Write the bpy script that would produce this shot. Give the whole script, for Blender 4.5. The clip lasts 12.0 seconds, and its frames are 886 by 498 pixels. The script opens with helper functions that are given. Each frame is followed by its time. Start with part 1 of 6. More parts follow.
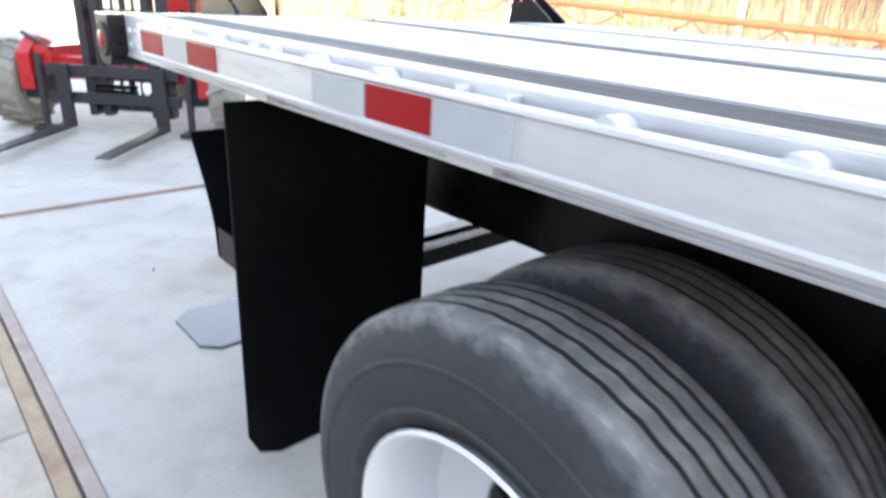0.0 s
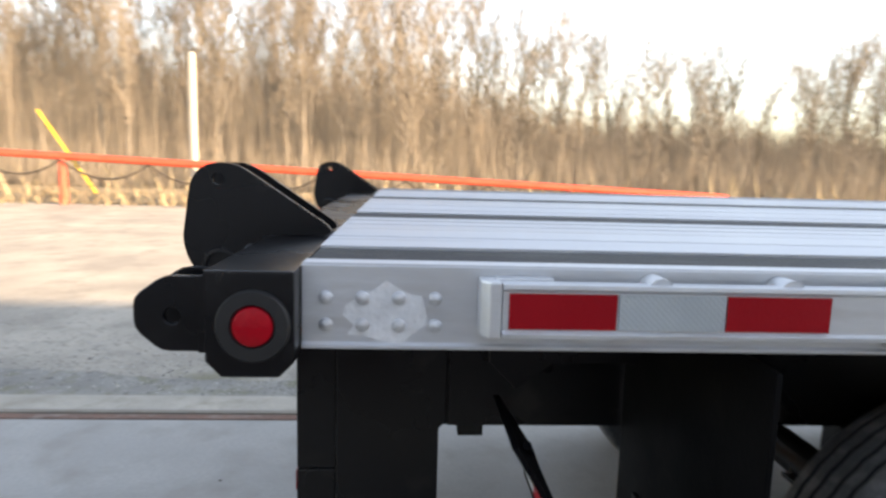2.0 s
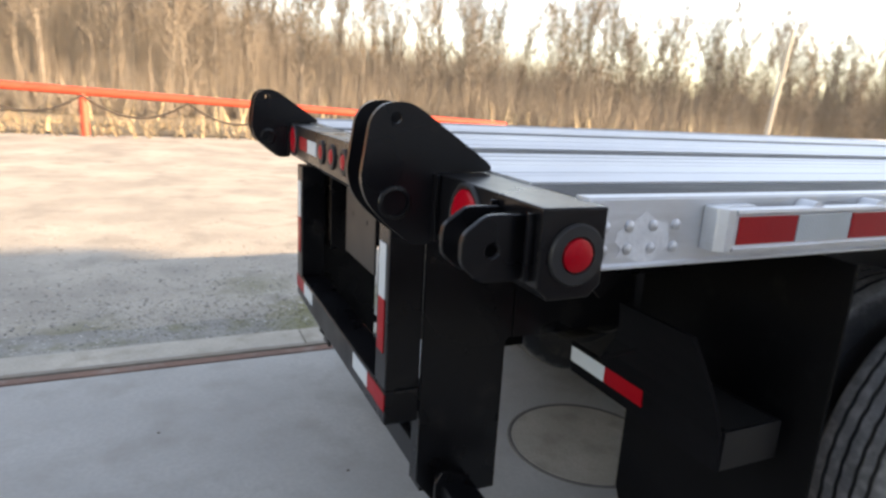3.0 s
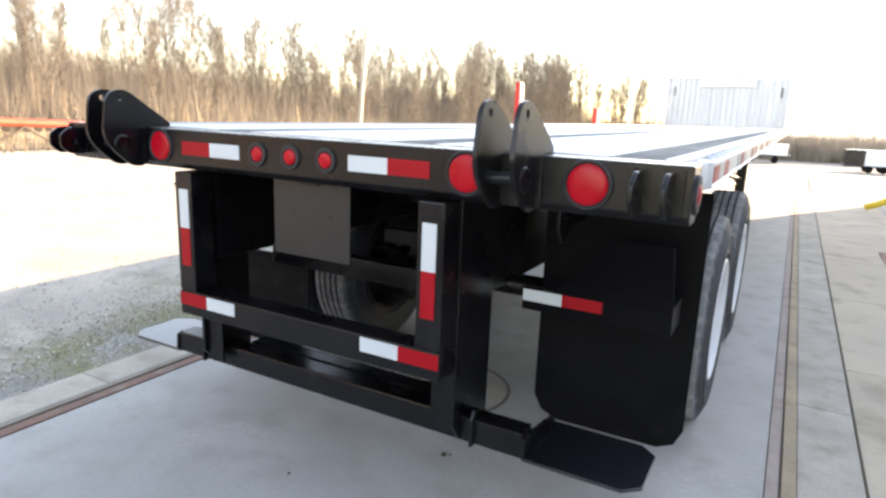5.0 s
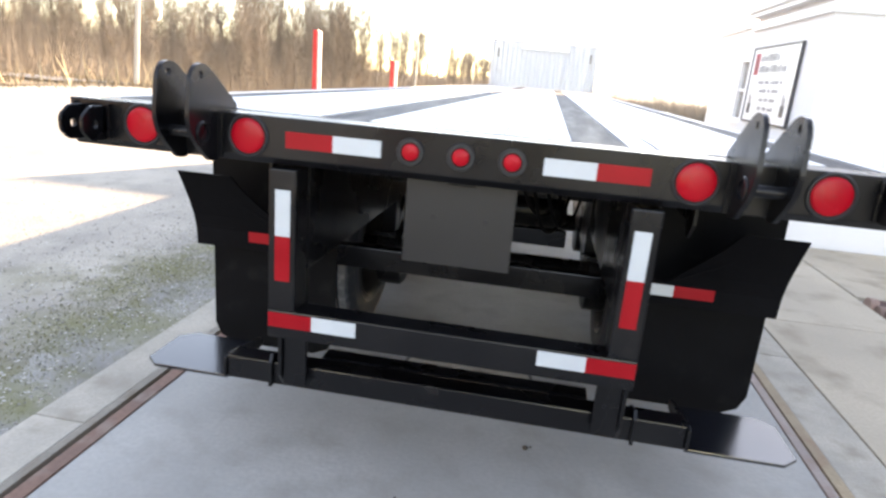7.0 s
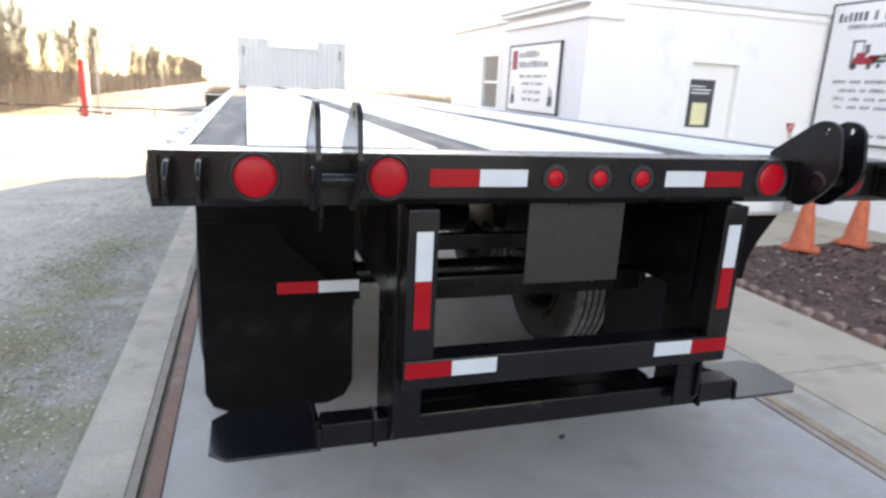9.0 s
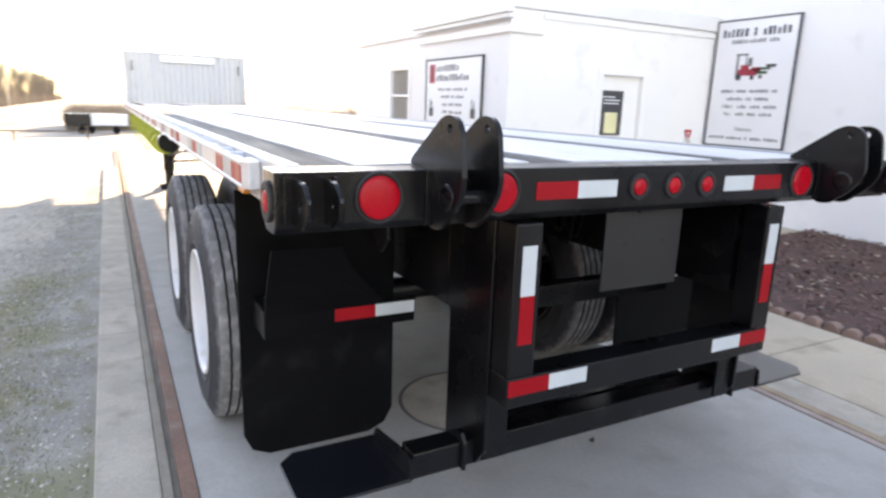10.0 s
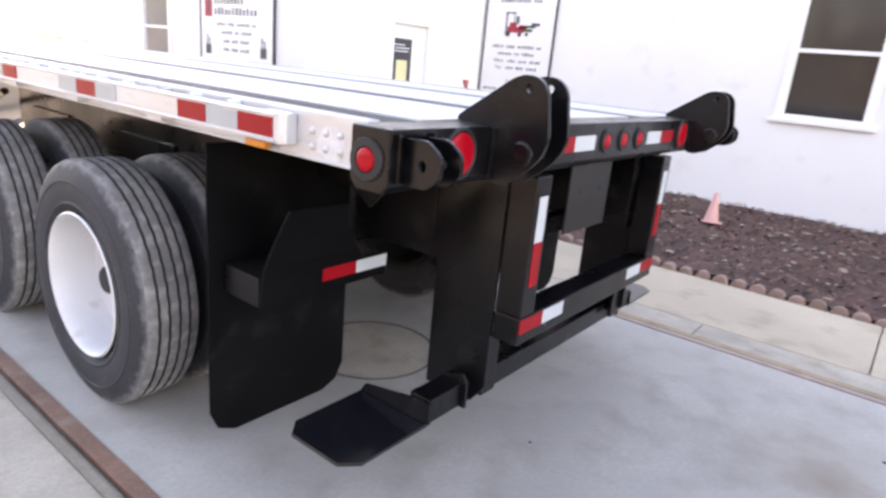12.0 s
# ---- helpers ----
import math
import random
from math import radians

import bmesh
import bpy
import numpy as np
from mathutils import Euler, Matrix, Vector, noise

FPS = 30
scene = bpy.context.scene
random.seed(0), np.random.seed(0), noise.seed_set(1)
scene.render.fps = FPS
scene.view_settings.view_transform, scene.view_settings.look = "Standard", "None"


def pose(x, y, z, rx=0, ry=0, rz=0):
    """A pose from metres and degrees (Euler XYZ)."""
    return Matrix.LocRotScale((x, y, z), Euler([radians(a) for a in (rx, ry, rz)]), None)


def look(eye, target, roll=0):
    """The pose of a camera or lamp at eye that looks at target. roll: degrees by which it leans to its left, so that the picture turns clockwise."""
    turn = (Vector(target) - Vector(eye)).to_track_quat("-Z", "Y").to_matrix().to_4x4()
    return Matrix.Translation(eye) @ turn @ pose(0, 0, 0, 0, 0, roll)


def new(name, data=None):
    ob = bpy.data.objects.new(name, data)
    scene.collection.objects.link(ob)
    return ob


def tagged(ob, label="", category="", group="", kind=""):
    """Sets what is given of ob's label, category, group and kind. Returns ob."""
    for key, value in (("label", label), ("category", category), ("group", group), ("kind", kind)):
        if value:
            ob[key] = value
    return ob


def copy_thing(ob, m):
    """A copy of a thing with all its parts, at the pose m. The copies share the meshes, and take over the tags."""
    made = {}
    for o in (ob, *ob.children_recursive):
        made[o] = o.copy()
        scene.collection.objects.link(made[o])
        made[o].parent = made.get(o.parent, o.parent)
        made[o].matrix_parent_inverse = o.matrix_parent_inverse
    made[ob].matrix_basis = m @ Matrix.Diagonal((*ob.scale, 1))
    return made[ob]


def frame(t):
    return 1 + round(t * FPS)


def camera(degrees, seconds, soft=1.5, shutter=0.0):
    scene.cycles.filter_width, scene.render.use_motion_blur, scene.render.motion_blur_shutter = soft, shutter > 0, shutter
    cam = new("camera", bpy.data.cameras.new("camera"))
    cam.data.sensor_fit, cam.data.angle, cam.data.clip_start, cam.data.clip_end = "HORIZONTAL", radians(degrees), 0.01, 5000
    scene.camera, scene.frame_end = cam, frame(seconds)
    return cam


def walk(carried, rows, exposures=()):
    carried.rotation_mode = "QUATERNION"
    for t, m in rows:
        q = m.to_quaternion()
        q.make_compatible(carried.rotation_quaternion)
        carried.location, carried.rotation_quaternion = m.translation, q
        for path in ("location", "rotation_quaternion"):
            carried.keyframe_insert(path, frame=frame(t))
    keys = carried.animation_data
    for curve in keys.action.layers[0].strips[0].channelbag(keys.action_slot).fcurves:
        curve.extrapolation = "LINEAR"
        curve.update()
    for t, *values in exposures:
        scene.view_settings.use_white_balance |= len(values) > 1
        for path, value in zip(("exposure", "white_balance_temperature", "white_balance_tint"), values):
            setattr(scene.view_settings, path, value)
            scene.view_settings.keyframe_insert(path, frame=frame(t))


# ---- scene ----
cam = camera(71.2, 12.0, soft=2.6, shutter=0.3)
PATH = [
    (0, (1.849, 2.224, 1.488), (0.583, 0.875, 0.731), 3.5),
    (0.3, (1.86, 1.925, 1.46), (0.519, 0.581, 0.833), 2.5),
    (0.5, (1.869, 1.709, 1.499), (0.491, 0.406, 0.862), 4.5),
    (0.8, (1.908, 1.401, 1.487), (0.354, 0.227, 1.033), 3.5),
    (1, (1.988, 1.234, 1.555), (0.285, 0.29, 1.1), 2.1),
    (1.2, (1.986, 1.065, 1.545), (0.262, 0.188, 1.037), 0.9),
    (1.5, (2.05, 0.753, 1.545), (0.112, 0.305, 1.334), -3.0),
    (1.7, (2.06, 0.575, 1.562), (0.124, 0.207, 1.222), -2.5),
    (2, (2.12, 0.276, 1.535), (0.142, 0.387, 1.257), 1.6),
    (2.2, (2.139, 0.131, 1.565), (0.197, 0.443, 1.204), 0.7),
    (2.5, (2.115, -0.145, 1.542), (0.228, 0.37, 1.127), 0.5),
    (2.7, (2.084, -0.296, 1.529), (0.248, 0.325, 1.034), 0.6),
    (3, (2.062, -0.518, 1.539), (0.297, 0.291, 1.058), 3.3),
    (3.3, (2.051, -0.744, 1.54), (0.424, 0.287, 1.003), 2.3),
    (3.5, (2.031, -0.86, 1.551), (0.441, 0.25, 1.063), 3.0),
    (3.7, (1.97, -0.971, 1.529), (0.446, 0.235, 1.054), 3.0),
    (5.3, (1.332, -1.64, 1.488), (0.463, 0.101, 1.027), 2.9),
    (5.5, (1.208, -1.656, 1.529), (0.369, 0.087, 1.023), 3.6),
    (5.7, (1.074, -1.734, 1.53), (0.281, 0.044, 1.072), 5.4),
    (6, (0.91, -1.787, 1.53), (0.277, 0.039, 1.015), 5.9),
    (6.2, (0.789, -1.841, 1.538), (0.255, 0.018, 1.028), 5.7),
    (6.5, (0.611, -1.847, 1.536), (0.233, 0.054, 1.044), 5.1),
    (6.7, (0.449, -1.838, 1.526), (0.126, 0.063, 0.995), 3.8),
    (7, (0.236, -1.831, 1.552), (-0.041, 0.074, 1.008), 4.9),
    (7.2, (0.039, -1.849, 1.549), (-0.099, 0.089, 1.076), 4.9),
    (8.8, (-0.937, -1.726, 1.603), (-0.496, 0.141, 1.036), 0.4),
    (9, (-1.045, -1.698, 1.569), (-0.454, 0.144, 1.063), 2.9),
    (9.2, (-1.157, -1.646, 1.539), (-0.471, 0.173, 1.07), 2.7),
    (9.5, (-1.322, -1.534, 1.552), (-0.58, 0.259, 1.07), 0.1),
    (9.7, (-1.444, -1.484, 1.529), (-0.67, 0.296, 1.047), 0.9),
    (10, (-1.611, -1.423, 1.544), (-0.687, 0.292, 1.093), 2.0),
    (10.2, (-1.741, -1.38, 1.541), (-0.725, 0.281, 1.084), 0.5),
    (10.5, (-1.857, -1.296, 1.536), (-0.788, 0.3, 0.98), 4.0),
    (10.7, (-1.902, -1.176, 1.504), (-0.755, 0.396, 1.046), 3.4),
    (11, (-1.954, -1.04, 1.528), (-0.753, 0.492, 1.067), 3.0),
    (11.2, (-2.003, -0.978, 1.504), (-0.754, 0.495, 0.984), 3.9),
    (11.5, (-2.12, -0.915, 1.499), (-0.833, 0.482, 0.872), 3.1),
    (11.7, (-2.196, -0.903, 1.502), (-0.797, 0.382, 0.874), 4.3),
    (12, (-2.289, -0.931, 1.529), (-0.761, 0.227, 0.959), 5.4),
]
walk(cam, [(t, look(eye, target, roll)) for t, eye, target, roll in PATH],
     exposures=[(0.0, 3.88, 10900, 20), (0.6, 3.58, 10850, 20), (1.2, 3.18, 10850, 18), (1.6, 2.93, 10950, 18), (2.0, 2.73, 11150, 18.5), (3.0, 2.73, 11150, 20), (3.6, 3.1, 10950, 20.5), (5.5, 3.4, 10950, 20), (7.0, 3.43, 11000, 22), (9.5, 3.16, 10900, 22), (12.0, 3.5, 11300, 29)])

# ---- light ----
SUN_AZ, SUN_EL = radians(26.0), radians(13.5)      # azimuth from +y towards +x
world = bpy.data.worlds.new("world")
scene.world = world
world.use_nodes = True
wn = world.node_tree.nodes
sky = wn.new("ShaderNodeTexSky")
sky.sky_type, sky.sun_disc = "NISHITA", False
sky.sun_elevation, sky.sun_rotation = SUN_EL, SUN_AZ
sky.air_density, sky.dust_density, sky.ozone_density = 0.65, 0.05, 1.0
world.node_tree.links.new(sky.outputs[0], wn["Background"].inputs[0])
wn["Background"].inputs[1].default_value = 0.15
sun = new("sun", bpy.data.lights.new("sun", "SUN"))
sun.data.energy, sun.data.angle, sun.data.color = 2.6, radians(0.6), (1.0, 0.93, 0.83)
sun_dir = Vector((math.sin(SUN_AZ) * math.cos(SUN_EL), math.cos(SUN_AZ) * math.cos(SUN_EL), math.sin(SUN_EL)))
sun.matrix_world = look(sun_dir * 60, (0, 0, 0))


# ---- materials ----
def mat(name, col, rough=0.6, metal=0.0, vary=0.15, big=1.5, fine=40.0, bump=0.15, stretch=(1, 1, 1),
        stain=None, stain_amount=0.0, rough_vary=0.12, coat=0.0, island=0.0, obj_random=0.0, spec=0.5):
    """A surface with broad patches, fine grain, a little relief and, if asked, stains of another colour."""
    m = bpy.data.materials.new(name)
    m.use_nodes = True
    nt = m.node_tree
    nd, ln = nt.nodes, nt.links
    bsdf = nd["Principled BSDF"]
    bsdf.inputs["Metallic"].default_value = metal
    bsdf.inputs["Coat Weight"].default_value = coat
    bsdf.inputs["Specular IOR Level"].default_value = spec
    tc = nd.new("ShaderNodeTexCoord")
    mp = nd.new("ShaderNodeMapping")
    mp.inputs["Scale"].default_value = stretch
    ln.new(tc.outputs["Object"], mp.inputs["Vector"])

    def noise_node(scale, detail):
        n = nd.new("ShaderNodeTexNoise")
        n.inputs["Scale"].default_value, n.inputs["Detail"].default_value = scale, detail
        ln.new(mp.outputs[0], n.inputs["Vector"])
        return n.outputs["Fac"]

    def mixed(fac, a, b, blend="MIX"):
        n = nd.new("ShaderNodeMix")
        n.data_type, n.blend_type = "RGBA", blend
        for sock, v in ((n.inputs[0], fac), (n.inputs[6], a), (n.inputs[7], b)):
            if isinstance(v, bpy.types.NodeSocket):
                ln.new(v, sock)
            else:
                sock.default_value = v
        return n.outputs[2]

    def ramp(src, a, b, lo=0.0, hi=1.0):
        n = nd.new("ShaderNodeMapRange")
        for k, v in zip(("From Min", "From Max", "To Min", "To Max"), (a, b, lo, hi)):
            n.inputs[k].default_value = v
        ln.new(src, n.inputs["Value"])
        return n.outputs[0]

    dark = tuple(c * (1 - vary) for c in col) + (1,)
    light = tuple(min(1, c * (1 + vary)) for c in col) + (1,)
    n_big, n_fine = noise_node(big, 4), noise_node(fine, 3)
    base = mixed(ramp(n_big, 0.3, 0.7), dark, light)
    base = mixed(ramp(n_fine, 0.25, 0.75, 0, 0.5), base, tuple(c * (1 - 1.6 * vary) for c in col) + (1,))
    if stain:
        s = noise_node(big * 2.3 + 0.37, 6)
        base = mixed(ramp(s, 0.62 - 0.3 * stain_amount, 0.72, 0, 0.85), base, (*stain, 1))
    if island or obj_random:
        g = nd.new("ShaderNodeNewGeometry" if island else "ShaderNodeObjectInfo")
        src = g.outputs["Random Per Island"] if island else g.outputs["Random"]
        amt = island or obj_random
        hsv = nd.new("ShaderNodeHueSaturation")
        ln.new(ramp(src, 0, 1, 1 - amt, 1 + amt), hsv.inputs["Value"])
        ln.new(base, hsv.inputs["Color"])
        base = hsv.outputs[0]
    ln.new(base, bsdf.inputs["Base Color"])
    ln.new(ramp(n_big, 0.3, 0.7, max(0.02, rough - rough_vary), min(1, rough + rough_vary)), bsdf.inputs["Roughness"])
    if bump:
        b = nd.new("ShaderNodeBump")
        b.inputs["Strength"].default_value, b.inputs["Distance"].default_value = bump, 0.004
        ln.new(n_fine, b.inputs["Height"])
        ln.new(b.outputs[0], bsdf.inputs["Normal"])
    return m


M_BLACK = mat("black_paint", (0.005, 0.005, 0.0062), 0.3, vary=0.3, big=3, fine=60, bump=0.06, stain=(0.016, 0.015, 0.0145), stain_amount=0.1, spec=0.3)
M_MATTE = mat("matte_black_paint", (0.0045, 0.0045, 0.0055), 0.6, vary=0.3, big=3, fine=60, bump=0.06, spec=0.06)
M_PLATE = mat("glossy_black_plate", (0.009, 0.01, 0.013), 0.16, vary=0.3, big=3, fine=60, bump=0.03, rough_vary=0.05, spec=1.0)
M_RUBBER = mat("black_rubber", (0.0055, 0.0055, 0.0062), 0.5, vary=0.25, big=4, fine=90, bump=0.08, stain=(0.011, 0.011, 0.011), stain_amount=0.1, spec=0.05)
M_TYRE = mat("tyre_rubber", (0.036, 0.039, 0.046), 0.7, vary=0.3, big=5, fine=70, bump=0.25, stain=(0.06, 0.06, 0.06), stain_amount=0.2, spec=0.4)
M_TREAD = mat("worn_tread_rubber", (0.2, 0.202, 0.205), 0.85, vary=0.3, big=9, fine=110, bump=0.5, stretch=(1.0, 1.0, 1.0), stain=(0.34, 0.34, 0.335), stain_amount=0.5)


def dust_band(m, r0, r1, colour, strength):
    """Dust that has settled on a tyre's worn shoulder: thickest at radius r1, frayed towards r0 about the x axis."""
    nd, ln = m.node_tree.nodes, m.node_tree.links
    base = nd["Principled BSDF"].inputs["Base Color"]
    src = base.links[0].from_socket
    tc, flat, dist, n1, add, rg, mx = (nd.new("ShaderNode" + k) for k in ("TexCoord", "VectorMath", "VectorMath", "TexNoise", "Math", "MapRange", "Mix"))
    flat.operation, flat.inputs[1].default_value = "MULTIPLY", (0, 1, 1)
    dist.operation = "LENGTH"
    n1.inputs["Scale"].default_value, n1.inputs["Detail"].default_value, n1.inputs["Roughness"].default_value = 16, 8, 0.7
    add.operation = "MULTIPLY_ADD"
    add.inputs[1].default_value = 0.09
    ln.new(tc.outputs["Object"], flat.inputs[0])
    ln.new(flat.outputs[0], dist.inputs[0])
    ln.new(tc.outputs["Object"], n1.inputs["Vector"])
    ln.new(n1.outputs["Fac"], add.inputs[0])
    ln.new(dist.outputs["Value"], add.inputs[2])
    for k, v in zip(("From Min", "From Max", "To Min", "To Max"), (r0 + 0.045, r1 + 0.045, 0.0, strength)):
        rg.inputs[k].default_value = v
    ln.new(add.outputs[0], rg.inputs["Value"])
    mx.data_type = "RGBA"
    ln.new(rg.outputs[0], mx.inputs[0])
    ln.new(src, mx.inputs[6])
    mx.inputs[7].default_value = (*colour, 1)
    ln.new(mx.outputs[2], base)


dust_band(M_TYRE, 0.488, 0.522, (0.2, 0.21, 0.225), 0.9)
M_GROOVE = mat("tyre_groove", (0.028, 0.028, 0.029), 0.9, bump=0)
M_ALU = mat("brushed_aluminium", (0.62, 0.64, 0.66), 0.46, 0.6, vary=0.08, big=2.2, fine=25, bump=0.06, stretch=(6, 1, 6), stain=(0.52, 0.52, 0.52), stain_amount=0.2)
M_ALU_DECK = mat("aluminium_deck_plank", (0.59, 0.605, 0.63), 0.48, 0.5, vary=0.05, big=1.2, fine=30, bump=0.06, stretch=(5, 0.4, 5), stain=(0.47, 0.47, 0.48), stain_amount=0.1, obj_random=0.04)
M_WOOD_DECK = mat("weathered_nailer_wood", (0.046, 0.046, 0.047), 0.66, vary=0.35, big=2, fine=30, bump=0.5, stretch=(8, 1, 8), stain=(0.1, 0.094, 0.088), stain_amount=0.25, spec=0.32)
M_WHITE_RIM = mat("white_painted_steel", (0.62, 0.645, 0.67), 0.4, vary=0.05, big=4, fine=40, bump=0.05, stain=(0.5, 0.48, 0.45), stain_amount=0.05)
M_RED_LENS = mat("red_lens_plastic", (0.46, 0.004, 0.013), 0.3, vary=0.12, big=12, fine=160, bump=0.25, spec=0.2)
M_GROMMET = mat("rubber_grommet", (0.022, 0.022, 0.023), 0.5, vary=0.2, big=8, fine=60, bump=0.05, spec=0.3)
M_TAPE_RED = mat("red_reflective_tape", (0.36, 0.004, 0.01), 0.4, vary=0.1, big=9, fine=220, bump=0.12, spec=0.2)
M_TAPE_WHITE = mat("white_reflective_tape", (0.5, 0.55, 0.57), 0.4, vary=0.06, big=9, fine=220, bump=0.12)
# White tape again; its duller side-on reflection is put into the colour.
M_TAPE_SIDE = mat("pale_grey_prismatic_tape", (0.4, 0.445, 0.465), 0.4, vary=0.1, big=14, fine=260, bump=0.3)


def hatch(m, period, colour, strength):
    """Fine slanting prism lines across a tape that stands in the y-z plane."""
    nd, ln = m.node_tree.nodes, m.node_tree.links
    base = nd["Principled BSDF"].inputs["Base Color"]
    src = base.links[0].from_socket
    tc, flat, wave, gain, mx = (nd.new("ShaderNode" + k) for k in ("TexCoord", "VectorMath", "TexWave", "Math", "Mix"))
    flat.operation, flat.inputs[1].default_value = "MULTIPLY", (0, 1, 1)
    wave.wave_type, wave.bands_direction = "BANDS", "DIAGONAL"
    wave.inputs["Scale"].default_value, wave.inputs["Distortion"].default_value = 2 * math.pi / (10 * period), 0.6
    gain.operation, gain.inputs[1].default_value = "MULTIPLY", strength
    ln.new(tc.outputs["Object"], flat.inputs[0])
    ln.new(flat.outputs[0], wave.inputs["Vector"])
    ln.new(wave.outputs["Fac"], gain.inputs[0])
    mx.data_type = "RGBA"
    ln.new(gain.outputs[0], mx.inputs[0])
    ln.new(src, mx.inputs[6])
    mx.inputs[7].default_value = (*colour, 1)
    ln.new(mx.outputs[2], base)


hatch(M_TAPE_SIDE, 0.009, (0.27, 0.305, 0.32), 0.45)
M_AMBER = mat("amber_lens", (0.7, 0.22, 0.02), 0.3, bump=0.05)
M_STEEL = mat("bare_steel", (0.45, 0.45, 0.46), 0.3, 1.0, vary=0.15, bump=0.05)
M_RUST = mat("rusty_steel_edge", (0.25, 0.135, 0.1), 0.75, vary=0.3, big=3, fine=50, bump=0.3, stain=(0.3, 0.22, 0.18), stain_amount=0.3)
M_SCALE = mat("scale_deck_concrete", (0.435, 0.42, 0.39), 0.82, vary=0.15, big=1.7, fine=45, bump=0.35, stain=(0.335, 0.312, 0.28), stain_amount=0.45)


def spot_stain(m, centre, radius, colour, strength):
    """One round, ragged stain of its own at a fixed place on a surface."""
    nd, ln = m.node_tree.nodes, m.node_tree.links
    base = nd["Principled BSDF"].inputs["Base Color"]
    src = base.links[0].from_socket
    tc, d, n, add, rg, mx = (nd.new("ShaderNode" + k) for k in ("TexCoord", "VectorMath", "TexNoise", "Math", "MapRange", "Mix"))
    d.operation, d.inputs[1].default_value = "DISTANCE", centre
    n.inputs["Scale"].default_value, n.inputs["Detail"].default_value = 7, 6
    add.operation = "MULTIPLY"
    ln.new(tc.outputs["Object"], d.inputs[0])
    ln.new(tc.outputs["Object"], n.inputs["Vector"])
    ln.new(d.outputs["Value"], add.inputs[0])
    ln.new(n.outputs["Fac"], add.inputs[1])
    for k, v in zip(("From Min", "From Max", "To Min", "To Max"), (0.0, radius * 0.5, strength, 0.0)):
        rg.inputs[k].default_value = v
    ln.new(add.outputs[0], rg.inputs["Value"])
    mx.data_type = "RGBA"
    ln.new(rg.outputs[0], mx.inputs[0])
    ln.new(src, mx.inputs[6])
    mx.inputs[7].default_value = (*colour, 1)
    ln.new(mx.outputs[2], base)


spot_stain(M_SCALE, (0.52, -0.93, 0.0), 0.2, (0.24, 0.17, 0.12), 0.8)
spot_stain(M_SCALE, (0.62, -0.86, 0.0), 0.55, (0.33, 0.29, 0.24), 0.55)
M_KERB = mat("kerb_concrete", (0.49, 0.44, 0.37), 0.92, vary=0.22, big=2.6, fine=70, bump=0.7, stain=(0.33, 0.285, 0.225), stain_amount=0.4, obj_random=0.06)
M_SLAB = mat("walk_slab_concrete", (0.525, 0.44, 0.34), 0.88, vary=0.16, big=1.0, fine=50, bump=0.3, stain=(0.32, 0.255, 0.185), stain_amount=0.3, obj_random=0.07)
M_GRAVEL = mat("gravel_yard", (0.45, 0.4, 0.335), 0.95, vary=0.28, big=0.9, fine=75, bump=1.0, stain=(0.29, 0.262, 0.222), stain_amount=0.35)
M_SOIL = mat("damp_soil", (0.33, 0.312, 0.278), 0.95, vary=0.3, big=2.2, fine=70, bump=0.7, stain=(0.19, 0.18, 0.1), stain_amount=0.4)
for c, r, k in (((-2.25, 0.6, 0.0), 0.45, 0.9), ((-2.55, 2.3, 0.0), 0.55, 0.8), ((-2.1, -1.1, 0.0), 0.4, 0.9), ((-2.9, 0.1, 0.0), 0.4, 0.7), ((-2.2, 4.2, 0.0), 0.5, 0.8), ((-3.1, 1.7, 0.0), 0.45, 0.6), ((-2.0, 1.6, 0.0), 0.3, 0.9)):
    spot_stain(M_GRAVEL, c, r, (0.17, 0.16, 0.085), k)
for soil_y in (0.4, 1.2, 2.0, 2.8, 3.6, 4.4, 5.4):
    spot_stain(M_GRAVEL, (-1.95 - 0.06 * soil_y, soil_y, -0.035), 0.75, (0.25, 0.225, 0.19), 0.75)
for m_bed in (M_GRAVEL, M_SOIL):
    for moss_x, moss_y, moss_r in ((-1.95, 1.25, 0.36), (-2.17, 3.25, 0.36), (-2.25, 4.6, 0.42), (-2.4, 3.85, 0.4), (-2.42, 2.85, 0.28), (-2.0, 0.3, 0.3), (-2.36, 1.15, 0.4), (-2.5, 1.75, 0.36), (-2.4, 2.25, 0.4), (-2.3, 0.4, 0.3)):
        spot_stain(m_bed, (moss_x, moss_y, -0.033), moss_r, (0.2, 0.19, 0.075), 0.75)
M_STONE = mat("gravel_stone", (0.4, 0.372, 0.335), 0.92, vary=0.12, big=20, fine=80, bump=0.2, island=0.6)
M_GRASS = mat("dry_grass", (0.27, 0.205, 0.13), 0.95, vary=0.3, big=0.6, fine=30, bump=0.4, island=0.3)
M_MOSS = mat("green_weed", (0.235, 0.222, 0.115), 0.9, vary=0.3, big=3, fine=30, bump=0.3, island=0.35)
M_WALL = mat("white_painted_wall", (0.8, 0.8, 0.8), 0.7, vary=0.03, big=0.7, fine=60, bump=0.1, stain=(0.7, 0.7, 0.69), stain_amount=0.1)
M_TRIM = mat("white_trim_paint", (0.82, 0.82, 0.81), 0.5, vary=0.03, big=1.5, fine=50, bump=0.05)
M_ROOF = mat("pale_metal_roof", (0.76, 0.77, 0.78), 0.5, 0.0, vary=0.06, bump=0.08)
M_SIGN = mat("sign_board_white", (0.8, 0.81, 0.82), 0.4, vary=0.03, bump=0.02)
M_INK = mat("sign_ink_dark", (0.05, 0.05, 0.058), 0.5, vary=0.1, bump=0)
